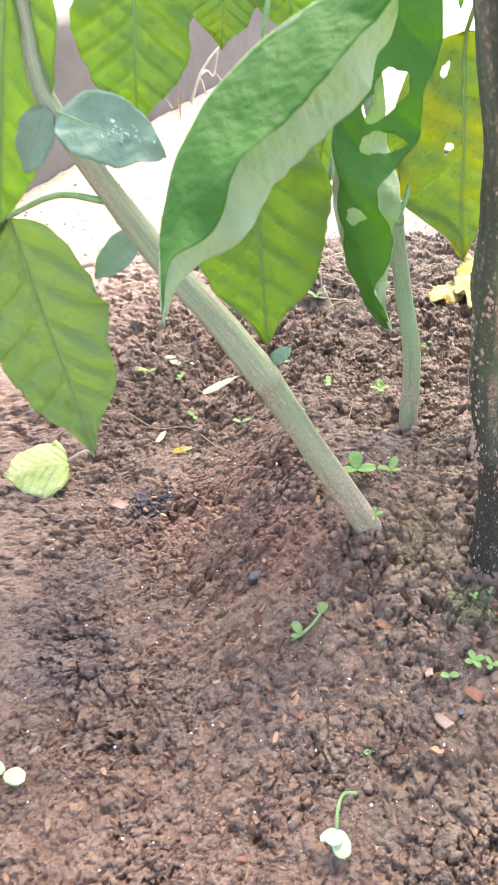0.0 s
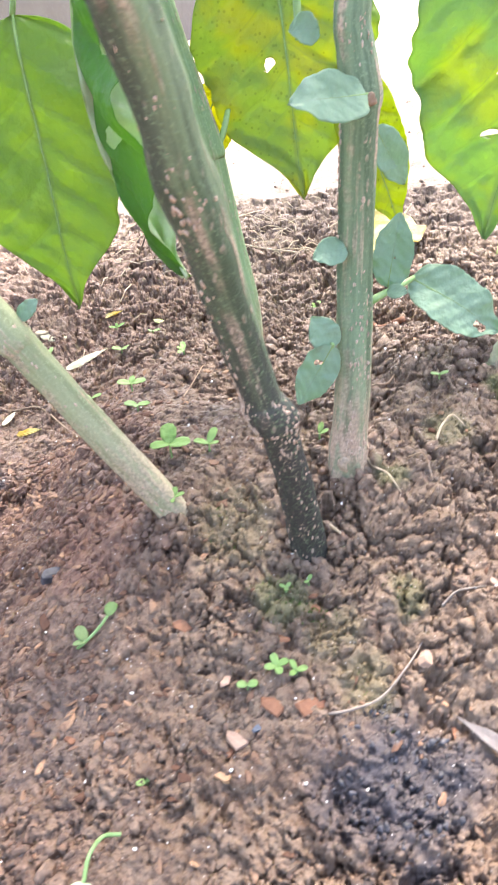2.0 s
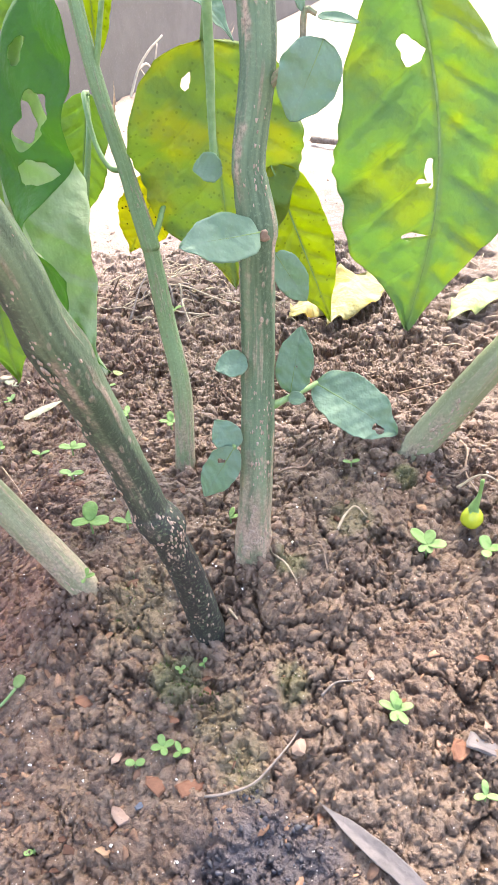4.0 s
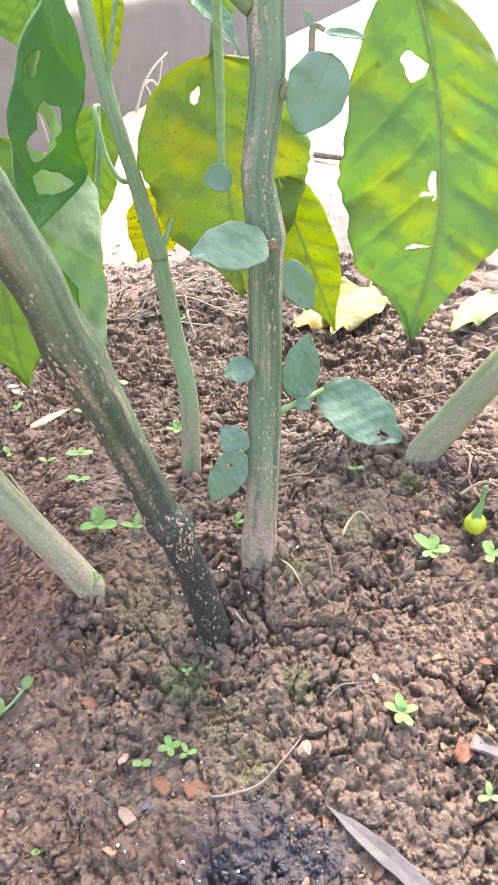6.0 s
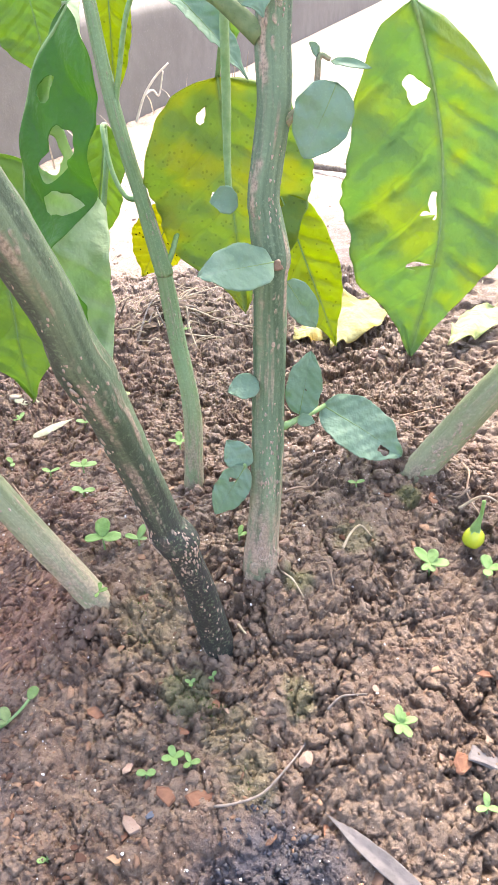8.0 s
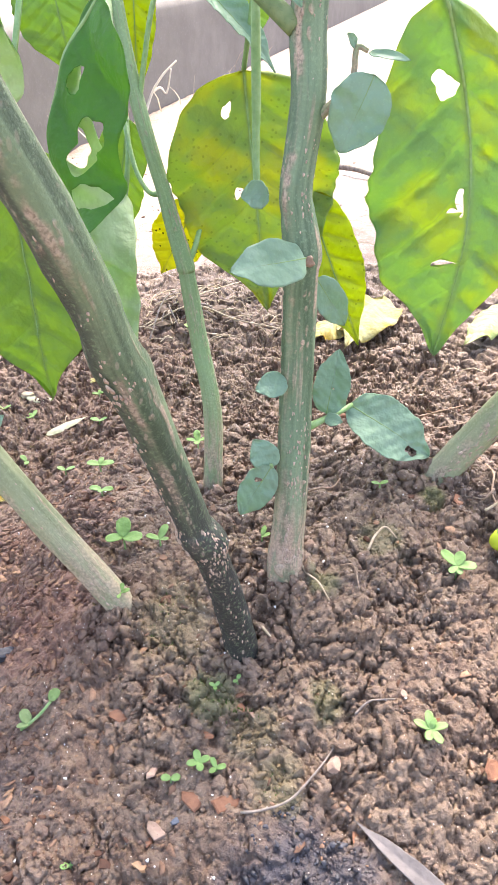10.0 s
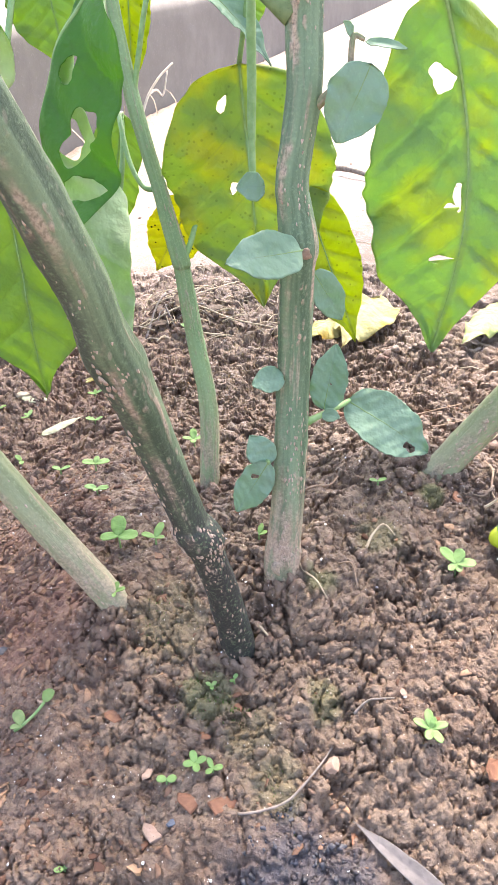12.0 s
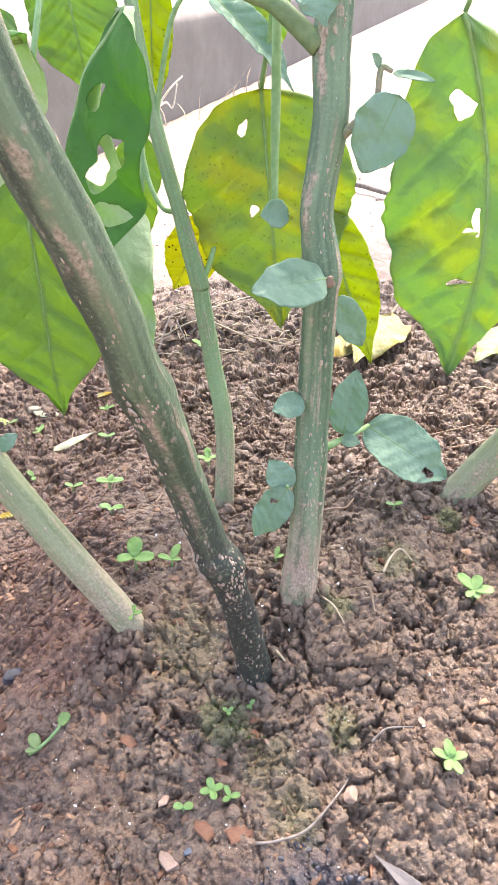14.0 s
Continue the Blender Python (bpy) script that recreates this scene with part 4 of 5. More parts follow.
def warts(plant, stem, count, low, high, way, spread, size, seed):
    """Raised corky warts on one side of a stem, between two heights, drawn out along it."""
    r = np.random.default_rng(seed)
    c = spline(stem, 24)
    c = c[(c[:, 2] > low) & (c[:, 2] < high)]
    verts, faces = [], []
    for k in range(count):
        i = int(r.integers(1, len(c) - 1))
        t = c[i + 1][:3] - c[i - 1][:3]
        t /= np.linalg.norm(t)
        w = way + r.normal(0, spread)
        d = np.array((math.cos(w), math.sin(w), 0.0))
        d -= t * d.dot(t)
        d /= np.linalg.norm(d)
        b = np.cross(t, d)
        v, f = SMALL[k % len(SMALL)]
        q = size * r.uniform(0.5, 1.3)
        faces += [tuple(int(e) + len(verts) for e in tri) for tri in f]
        place = c[i][:3] + d * (c[i][3] * 1.0 - q * 0.15)
        verts += [place + q * (p[0] * 0.55 * d + p[1] * 0.75 * b + p[2] * r.uniform(1.2, 2.2) * t) for p in v]
    return part("cork_crust", mesh_from("cork_crust", verts, faces, CORK), plant, "pinkish corky warts on the bark", "stuff")


warts(s2, STEM2, 150, 0.085, 0.19, radians(205), 0.28, 0.00085, 1)
warts(s2, STEM2, 90, 0.005, 0.085, radians(250), 0.75, 0.0006, 2)
warts(s2, STEM2, 60, 0.09, 0.24, radians(265), 0.6, 0.0005, 3)
warts(s2, STEM2, 40, 0.172, 0.190, radians(235), 0.5, 0.0008, 8)
warts(s2, STEM2, 70, 0.015, 0.095, radians(325), 0.28, 0.0007, 9)
warts(s5, STEM5, 60, 0.02, 0.07, radians(265), 0.5, 0.0008, 10)
warts(s1, STEM1, 190, 0.03, 0.115, radians(285), 0.45, 0.0006, 4)
warts(s1, STEM1, 110, 0.10, 0.19, radians(190), 0.2, 0.0008, 5)
warts(s1, STEM1, 50, 0.19, 0.29, radians(300), 0.5, 0.0006, 6)
warts(s4, STEM4, 50, 0.015, 0.12, radians(270), 0.6, 0.0006, 7)

# ---- pepper plants: leaves ----
add_leaf(s2, "deep", (0.0801, 0.3700, 0.2836), (0.0796, 0.3550, 0.1077), 0.0960, (-1.0, 0.0, 0.05), fold=(-60, -62), skew=0.86, bend=86, twist=-68, wave=0.09, late=(0, 1), holes=[(0.20, -0.3, 0.025, 0.10), (0.33, -0.62, 0.05, 0.22), (0.44, -0.66, 0.03, 0.2), (0.33, 0.5, 0.05, 0.3), (0.62, -0.40, 0.024, 0.16)])
add_leaf(s4, "fresh", (0.0031, 0.4300, 0.2143), (0.0067, 0.4110, 0.0716), 0.0846, (0.1, -1.0, 0.15), fold=8, bend=18, wave=0.08, petiole=(0.02, 0.47, 0.30))
add_leaf(s3, "olive", (0.1279, 0.4700, 0.2401), (0.1367, 0.4570, 0.1068), 0.0961, (0.1, -1.0, 0.1), fold=8, bend=-14, wave=0.07, petiole=(0.135, 0.455, 0.30), holes=[(0.47, 0.22, 0.025, 0.06), (0.14, 0.30, 0.035, 0.06), (0.28, 0.52, 0.012, 0.025)])
add_leaf(s1, "yellow", (0.1608, 0.4700, 0.1747), (0.1948, 0.4700, 0.0756), 0.0388, (0.3, -1.0, 0.2), fold=14, bend=10, wave=0.05)
add_leaf(s5, "lime", (0.2317, 0.4700, 0.2721), (0.2415, 0.4600, 0.0731), 0.0979, (-0.15, -1.0, 0.1), fold=(-22, 16), bend=-16, wave=0.07, quilt=2.2, sweep=-0.09, skew=1.2, blunt=0.85, petiole=(0.25, 0.46, 0.34), holes=[(0.22, 0.22, 0.032, 0.17), (0.53, 0.10, 0.036, 0.05), (0.56, 0.16, 0.012, 0.07), (0.71, 0.2, 0.011, 0.2), (0.20, -0.42, 0.012, 0.03)])
add_leaf(s3, "fresh", (0.0544, 0.5000, 0.2131), (0.0385, 0.4950, 0.1377), 0.0357, (-0.3, -1.0, 0.1), fold=12, bend=10, petiole=(0.048, 0.475, 0.155))
add_leaf(s3, "speckled", (0.0920, 0.5000, 0.1617), (0.0624, 0.5100, 0.1125), 0.0376, (0.0, -1.0, 0.2), fold=5, bend=10)
add_leaf(s3, "fresh", (0.0214, 0.5000, 0.3021), (0.0290, 0.4900, 0.2362), 0.0501, (0.0, -1.0, 0.2), fold=10, bend=15)
add_leaf(s3, "yellow", (0.0690, 0.5000, 0.3028), (0.0624, 0.5000, 0.2229), 0.0247, (0.1, -1.0, 0.1), fold=12, bend=8, wave=0.06)
add_leaf(s3, "dusty", (0.1033, 0.4700, 0.2844), (0.1455, 0.4550, 0.2402), 0.0217, (0.4, -0.5, 0.7), fold=26, bend=22)
add_leaf(s3, "lime", (0.1295, 0.5200, 0.2981), (0.1332, 0.5200, 0.2473), 0.0241, (0.0, -1.0, 0.2), fold=8)
add_leaf(s1, "dusty", (0.1521, 0.3600, 0.2944), (0.1591, 0.3500, 0.2751), 0.0178, (0.0, -0.7, 0.6), fold=10)
add_leaf(s1, "dusty", (0.1603, 0.3350, 0.1831), (0.1302, 0.3100, 0.1873), 0.0208, (0.05, -0.8, 0.6), fold=8, ovate=1)
add_leaf(s1, "dusty", (0.1875, 0.3500, 0.2509), (0.1740, 0.3450, 0.2234), 0.0246, (0.2, -1.0, 0.3), fold=6, ovate=1)
add_leaf(s1, "dusty", (0.1654, 0.3550, 0.1662), (0.1791, 0.3600, 0.1403), 0.0157, (0.2, -0.9, 0.4), fold=12, ovate=1)
add_leaf(s1, "dusty", (0.1511, 0.3350, 0.1236), (0.1367, 0.3300, 0.1218), 0.0129, (0.0, -0.7, 0.7), fold=10, ovate=1)
add_leaf(s1, "dusty", (0.1439, 0.3220, 0.0826), (0.1348, 0.3250, 0.0972), 0.0144, (0.0, -0.8, 0.6), fold=10, ovate=1)
add_leaf(s1, "dusty", (0.1433, 0.3200, 0.0847), (0.1268, 0.3180, 0.0567), 0.0170, (0.1, -0.9, 0.5), fold=8, ovate=1, holes=[(0.3, 0.25, 0.05, 0.2)])
add_leaf(s1, "dusty", (0.1704, 0.3450, 0.0994), (0.1765, 0.3550, 0.1297), 0.0186, (-0.1, -0.9, 0.3), fold=16, ovate=1, holes=[(0.4, 0.1, 0.015, 0.06)])
add_leaf(s1, "dusty", (0.1827, 0.3550, 0.0985), (0.2238, 0.3500, 0.0694), 0.0294, (0.1, -0.8, 0.7), fold=12, ovate=1, bend=22, wave=0.06, holes=[(0.8, 0.35, 0.06, 0.3)])
add_leaf(s1, "dusty", (0.1696, 0.3400, 0.0998), (0.1779, 0.3350, 0.1008), 0.0067, (0.0, -0.8, 0.6), ovate=1)
add_leaf(s1, "dusty", (0.1441, 0.3600, 0.2038), (0.1322, 0.3550, 0.2049), 0.0125, (0.0, -0.9, 0.4), ovate=1, fold=8)
add_leaf(s1, "dusty", (0.1854, 0.3550, 0.2584), (0.2010, 0.3500, 0.2556), 0.0049, (0.0, -0.6, 0.8), ovate=1, fold=15)
add_leaf(s1, "dusty", (0.1805, 0.3550, 0.2607), (0.1765, 0.3500, 0.2658), 0.0044, (0.0, -0.8, 0.5), ovate=1, fold=15)
add_leaf(s4, "deep", (0.0640, 0.2900, 0.2780), (-0.0165, 0.2000, 0.1874), 0.0740, (-0.85, 0.25, 0.5), fold=(-55, -66), skew=1.15, quilt=0.5, bend=84, wave=0.05)
add_leaf(s4, "pale", (-0.1244, 0.3600, 0.1777), (-0.1161, 0.3900, 0.0024), 0.0741, (0.15, -1.0, 0.2), fold=10, bend=-10, wave=0.07, quilt=3.0, petiole=(-0.065, 0.338, 0.19))
add_leaf(s4, "fresh", (-0.0420, 0.3700, 0.2906), (-0.0485, 0.3600, 0.2161), 0.0567, (0.0, -1.0, 0.3), fold=8, bend=14, wave=0.06)
add_leaf(s4, "fresh", (-0.0949, 0.3600, 0.2979), (-0.1307, 0.3600, 0.1673), 0.0519, (0.2, -1.0, 0.3), fold=8, bend=10, wave=0.06)
add_leaf(s4, "dusty", (-0.0776, 0.3300, 0.2321), (-0.0285, 0.3150, 0.2144), 0.0321, (0.0, -0.75, 0.7), fold=8, bend=14, ovate=1)
add_leaf(s4, "dusty", (-0.0875, 0.3450, 0.2323), (-0.1037, 0.3450, 0.2031), 0.0189, (-0.1, -1.0, 0.3), fold=8, ovate=1)
add_leaf(s4, "dusty", (-0.0590, 0.3800, 0.1613), (-0.0893, 0.3800, 0.1344), 0.0179, (-0.1, -1.0, 0.3), fold=10, ovate=1)
add_leaf(s4, "lime", (-0.0068, 0.4500, 0.2849), (-0.0128, 0.4500, 0.2401), 0.0389, (0.0, -1.0, 0.2), fold=8)
add_leaf(s4, "dusty", (0.0139, 0.3050, 0.1164), (0.0240, 0.3050, 0.1243), 0.0072, (0.0, -0.8, 0.6), fold=8, ovate=1)


# pale glossy bumps added to stand for white glints on one dusty leaf
glint_spots = [(Vector((-0.046, 0.3195, 0.2215)) + Vector((rng.normal(0, 0.006), rng.normal(0, 0.0015), 0)) + Vector((0, -0.0022, 0.0)), rng.uniform(0.0006, 0.0012), 0.5) for k in range(34)]
glint_spots = [(Vector((p.x, p.y, 0.2225 + rng.normal(0, 0.0035))), s_, f_) for p, s_, f_ in glint_spots]
part("glint_bumps", scatter("glint_bumps", glint_spots, SMALL, GLINT_BUMP), s4, "pale shiny bumps standing for white glints on a leaf")


# ---- pepper plants: unseen crowns, added to keep the sun off the bed ----
def crown(plant, cx, cy, n, seed, spread=0.26):
    rng = np.random.default_rng(seed)
    verts, faces, uvs = [], [], []
    f = [0.0, 0.75, 1.0, 0.85, 0.45, 0.0]
    for k in range(n):
        r, a = spread * math.sqrt((k + 0.5) / n), 2.39996 * k + seed
        z = rng.uniform(0.92, 1.25)
        o = Vector((cx + r * math.cos(a), cy + r * math.sin(a), z))
        m = Euler((rng.normal(-0.5, 0.35), rng.normal(0, 0.35), rng.uniform(0, 6.28))).to_matrix()
        size = rng.uniform(0.11, 0.18)
        b = len(verts)
        for i, w in enumerate(f):
            u = i / 5
            for v in (-1, 0, 1):
                q = Vector((v * w * 0.25 * size, u * size, -0.25 * u * u * size + 0.04 * abs(v) * w * size))
                verts.append(o + m @ q)
                uvs.append((u, 0.5 + v * w * 0.25))
        for i in range(5):
            for v in (0, 1):
                p = b + i * 3 + v
                faces.append((p, p + 1, p + 4, p + 3))
    part("crown", mesh_from("crown", verts, faces, LEAF["fresh"], True, uvs), plant, kind="stuff")


# placed along the sun's direction; the added branches only join them to the stems
for k, (plant, cx, cy, root) in enumerate(((s1, 0.38, 1.68, (0.18, 0.40, 0.60)), (s2, 0.28, 0.84, (0.07, 0.20, 0.50)), (s3, 0.06, 1.22, (0.05, 0.5, 0.5)), (s4, -0.07, 0.84, (-0.1, 0.37, 0.4)), (s5, 0.84, 1.20, (0.36, 0.41, 0.5)))):
    part("branch", tube("branch", [(*root, 0.004), (root[0] * 0.6 + cx * 0.4, root[1] * 0.6 + cy * 0.4, 0.75, 0.0035), (cx, cy, 1.08, 0.002)], STEM_THIN, 8, 6), plant)
    crown(plant, cx, cy, (72, 40, 84, 46, 44)[k], 40 + k, 0.29)


# ---- seedlings ----
def blade(base, direction, length, width, mat, lift=0.3, seed=0):
    d = Vector((math.cos(direction), math.sin(direction), lift)).normalized()
    side = Vector((-d.y, d.x, 0)).normalized()
    return leaf_mesh("leaf", base, base + d * length, width, d.cross(side) * -1 if d.cross(side).z < 0 else d.cross(side), [mat, mat], bend=14, fold=8, wave=0.02, ovate=2, nu=12, nv=6, seed=seed, quilt=0.0, thick=0.00025)[0]


count_seedling = [0]


def seedling(x, y, label, leaves, tall=0.006, lean=(0, 0), mat=None):
    """leaves: direction in degrees, length, width, lift."""
    count_seedling[0] += 1
    g = on_ground(x, y)
    ob = thing("seedling", g, label, "seedling", "weed seedlings in the soil")
    top = g + Vector((lean[0], lean[1], tall))
    part("stalk", tube("stalk", [(*(g - Vector((0, 0, 0.003))), 0.0006), (*((g + top) / 2 + Vector((lean[0], lean[1], 0)) * -0.15), 0.00055), (*top, 0.0005)], PETIOLE, 6, 4), ob)
    for k, (a, l, w, lift) in enumerate(leaves):
        part("leaf", blade(top, radians(a), l, w, mat or SPROUT, lift, count_seedling[0] * 10 + k), ob)
    return ob


PAIR = "tiny light-green weed seedling with a pair of round leaves"
STAR = "small light-green weed seedling with a rosette of oval leaves"
seedling(0.021, 0.430, PAIR, [(10, 0.010, 0.006, 0.1), (175, 0.009, 0.006, 0.15), (80, 0.006, 0.004, 0.4)])
seedling(0.032, 0.392, PAIR, [(-5, 0.008, 0.005, 0.1), (170, 0.008, 0.005, 0.1), (270, 0.005, 0.003, 0.3)])
seedling(0.060, 0.332, "three-leaved bright green clover-like weed seedling beside a stem", [(95, 0.0115, 0.0085, 0.6), (-12, 0.0115, 0.0085, 0.15), (200, 0.010, 0.007, 0.1)], 0.009)
seedling(0.080, 0.332, STAR, [(60, 0.009, 0.005, 0.7), (170, 0.008, 0.004, 0.2), (-20, 0.006, 0.003, 0.3)], 0.005)
seedling(0.086, 0.450, STAR, [(100, 0.008, 0.005, 0.8), (0, 0.007, 0.004, 0.3), (190, 0.008, 0.004, 0.3), (270, 0.006, 0.004, 0.2)], 0.006)
seedling(0.111, 0.223, STAR, [(20, 0.0055, 0.0035, 0.2), (110, 0.0055, 0.0035, 0.4), (200, 0.0055, 0.0035, 0.2), (290, 0.005, 0.0033, 0.1)], 0.004)
seedling(0.119, 0.221, STAR, [(0, 0.005, 0.003, 0.3), (120, 0.005, 0.0026, 0.4), (230, 0.004, 0.0026, 0.2)], 0.003)
seedling(0.0985, 0.218, PAIR, [(5, 0.0045, 0.0038, 0.1), (180, 0.0045, 0.0036, 0.1)], 0.003)
seedling(0.238, 0.318, "four-leaved pale green weed seedling on the soil heap", [(140, 0.011, 0.0065, 0.5), (60, 0.008, 0.006, 0.7), (-15, 0.010, 0.0065, 0.2), (230, 0.007, 0.004, 0.0), (280, 0.006, 0.004, -0.1)], 0.008)
seedling(0.214, 0.233, STAR, [(15, 0.008, 0.0038, 0.1), (95, 0.008, 0.004, 0.6), (160, 0.008, 0.0038, 0.3), (250, 0.006, 0.004, 0.0), (300, 0.008, 0.0038, 0.0), (60, 0.005, 0.003, 0.7)], 0.005)
seedling(0.249, 0.206, STAR, [(90, 0.006, 0.003, 0.6), (200, 0.006, 0.003, 0.2), (-20, 0.006, 0.003, 0.2)], 0.004)
seedling(0.266, 0.309, PAIR, [(100, 0.008, 0.006, 0.5), (250, 0.007, 0.005, 0.2), (0, 0.007, 0.005, 0.3)], 0.006)
seedling(0.203, 0.377, PAIR, [(10, 0.005, 0.003, 0.2), (180, 0.005, 0.003, 0.2)], 0.003)
seedling(0.058, 0.186, PAIR, [(40, 0.004, 0.003, 0.3), (200, 0.004, 0.003, 0.2)], 0.002)
seedling(0.126, 0.262, PAIR, [(60, 0.003, 0.002, 0.3), (240, 0.003, 0.002, 0.3)], 0.003)
seedling(0.116, 0.256, STAR, [(40, 0.003, 0.002, 0.3), (160, 0.003, 0.002, 0.3), (280, 0.003, 0.002, 0.3)], 0.003)
seedling(0.066, 0.292, STAR, [(70, 0.005, 0.003, 0.8), (170, 0.005, 0.003, 0.3), (0, 0.006, 0.003, 0.4), (270, 0.004, 0.002, 0)], 0.006)
seedling(0.136, 0.335, STAR, [(70, 0.006, 0.003, 0.8), (0, 0.005, 0.003, 0.4)], 0.004)
seedling(-0.01, 0.54, PAIR, [(10, 0.008, 0.005, 0.2), (170, 0.008, 0.005, 0.2)], 0.004)
seedling(0.045, 0.73, STAR, [(20, 0.012, 0.006, 0.2), (150, 0.012, 0.006, 0.3), (270, 0.008, 0.005, 0.2)], 0.006)


for k, (x, y, a) in enumerate(((-0.118, 0.60, 20), (-0.085, 0.585, 80), (-0.062, 0.50, 140), (-0.03, 0.615, 30), (0.012, 0.565, 200), (0.05, 0.475, 100), (-0.02, 0.47, 10), (0.145, 0.60, 60), (-0.16, 0.565, 0))):
    seedling(x, y, "tiny pale weed seedling on the level soil", [(a, 0.008, 0.004, 0.3), (a + 150, 0.007, 0.004, 0.2), (a + 70, 0.005, 0.003, 0.5)][: 2 + k % 2], 0.004)


def fallen_sprout(label, stalk, leaves, mat=None):
    """A bent seedling: stalk points from the root, then leaves at its end: direction, length, width, lift."""
    pts = [(*on_ground(x, y, z), 0.0008) for x, y, z in stalk]
    ob = thing("seedling", pts[0][:3], label, "seedling", "weed seedlings in the soil")
    part("stalk", tube("stalk", pts, PETIOLE, 6, 6), ob)
    for k, (i, a, l, w, lift) in enumerate(leaves):
        part("leaf", blade(Vector(pts[i][:3]), radians(a), l, w, mat or SPROUT, lift, 900 + k), ob)


fallen_sprout("lying weed seedling with two round green leaves on a pale stalk", [(0.021, 0.243, 0.001), (0.026, 0.243, 0.003), (0.032, 0.246, 0.004), (0.036, 0.250, 0.004)], [(1, 130, 0.008, 0.0055, 0.5), (3, 70, 0.007, 0.006, 0.3), (1, 200, 0.006, 0.003, 0.1)], SPROUT_DULL)
fallen_sprout("bent pale green seedling drooping down the soil slope", [(0.050, 0.168, 0.002), (0.044, 0.166, 0.006), (0.041, 0.158, 0.008), (0.040, 0.150, 0.009)], [(3, 250, 0.008, 0.008, 0.1), (3, 285, 0.012, 0.0085, -0.3), (3, 215, 0.009, 0.004, 0.0)], SPROUT_PALE)
fallen_sprout("seedling with two rounded leaves at the foot of the bed", [(-0.128, 0.181, 0.001), (-0.124, 0.181, 0.006), (-0.121, 0.180, 0.008)], [(2, -20, 0.012, 0.009, 0.0), (2, 160, 0.010, 0.007, 0.2)], SPROUT_PALE)


# ---- twigs, roots, chips and litter ----
def ground_rod(name, pts, radius, mat, label, category, lift=0.0010, end=0.5, group=""):
    radius *= 0.75
    c = [(*on_ground(x, y, lift + (q[0] if q else 0.0)), radius * (1 - (1 - end) * i / (len(pts) - 1))) for i, (x, y, *q) in enumerate(pts)]
    return single(name, tube(name, c, mat, 8, 7, 0.12), label, category, group)


TW = "twigs on the soil"
ground_rod("twig", [(0.1545, 0.3180, 0.002), (0.160, 0.311, 0.002), (0.166, 0.303, 0.003), (0.1715, 0.2965)], 0.0009, STRAW, "short pale broken twig lying on the soil heap", "twig", group=TW)
ground_rod("twig", [(0.137, 0.288, 0.002), (0.1395, 0.2835, 0.003), (0.142, 0.280, 0.003)], 0.0012, STRAW, "stub of pale twig beside the blackened stem", "twig", group=TW)
ground_rod("twig", [(0.131, 0.2035), (0.140, 0.204, 0.002), (0.152, 0.209, 0.002), (0.163, 0.219, 0.002), (0.171, 0.231), (0.176, 0.240)], 0.0009, GREY_TWIG, "long curved grey twig half sunk in soil", "twig", group=TW)
ground_rod("twig", [(0.182, 0.2455), (0.188, 0.249, 0.002), (0.194, 0.249, 0.002), (0.200, 0.248)], 0.0009, GREY_TWIG, "thin grey twig tip on the soil", "twig", group=TW)
ground_rod("root", [(0.160, 0.384), (0.1685, 0.381, 0.003), (0.176, 0.384, 0.003), (0.181, 0.392)], 0.0011, ROOT, "bare tan root loop out of the soil heap", "root", group="bare roots")
ground_rod("root", [(0.193, 0.329), (0.197, 0.336, 0.004), (0.203, 0.341, 0.006), (0.209, 0.338, 0.002)], 0.0010, STRAW, "small pale root hooked over a clod", "root", group="bare roots")
ground_rod("root", [(0.178, 0.318), (0.184, 0.311, 0.002), (0.187, 0.302)], 0.0008, ROOT, "thin tan root in the soil heap", "root", group="bare roots")
ground_rod("root", [(-0.150, 0.530), (-0.125, 0.520, 0.003), (-0.095, 0.495, 0.002), (-0.066, 0.485, 0.003), (-0.040, 0.455, 0.002), (-0.015, 0.415)], 0.0011, ROOT, "long thin tan root over the level soil", "root", group="bare roots")
ground_rod("root", [(0.058, 0.40), (0.062, 0.42, 0.004), (0.066, 0.445, 0.002)], 0.0007, ROOT, "fine reddish root beside seedlings", "root", group="bare roots")
ground_rod("root", [(0.268, 0.420), (0.272, 0.395, 0.003), (0.267, 0.372, 0.004), (0.271, 0.350, 0.002)], 0.0012, ROOT, "crooked tan root down the side of the heap", "root", group="bare roots")
ground_rod("root", [(0.268, 0.374, 0.003), (0.262, 0.369, 0.002), (0.256, 0.371)], 0.0009, ROOT, "short forked tan root on the heap", "root", group="bare roots")
ground_rod("root", [(0.235, 0.50, 0.002), (0.255, 0.49, 0.005), (0.285, 0.50, 0.004), (0.31, 0.53, 0.002)], 0.0012, ROOT, "thin pale root among crumbs behind the heap", "root", group="bare roots")
ground_rod("root", [(0.25, 0.53, 0.002), (0.27, 0.535, 0.005), (0.29, 0.56, 0.003)], 0.0010, ROOT, "fine root over loose earth", "root", group="bare roots")
ground_rod("stick", [(-0.01, 0.745, 0.004), (0.04, 0.758, 0.008), (0.09, 0.745, 0.009), (0.135, 0.733, 0.006)], 0.0013, STRAW, "straight dry pale stick lying on the earth", "stick", 0.003, 0.7, "sticks behind the bed")
ground_rod("stick", [(0.02, 0.765, 0.012), (0.06, 0.83, 0.014), (0.10, 0.90, 0.006)], 0.0012, STRAW, "dry slanting stalk on a heap of trash", "stick", 0.003, 0.5, "sticks behind the bed")
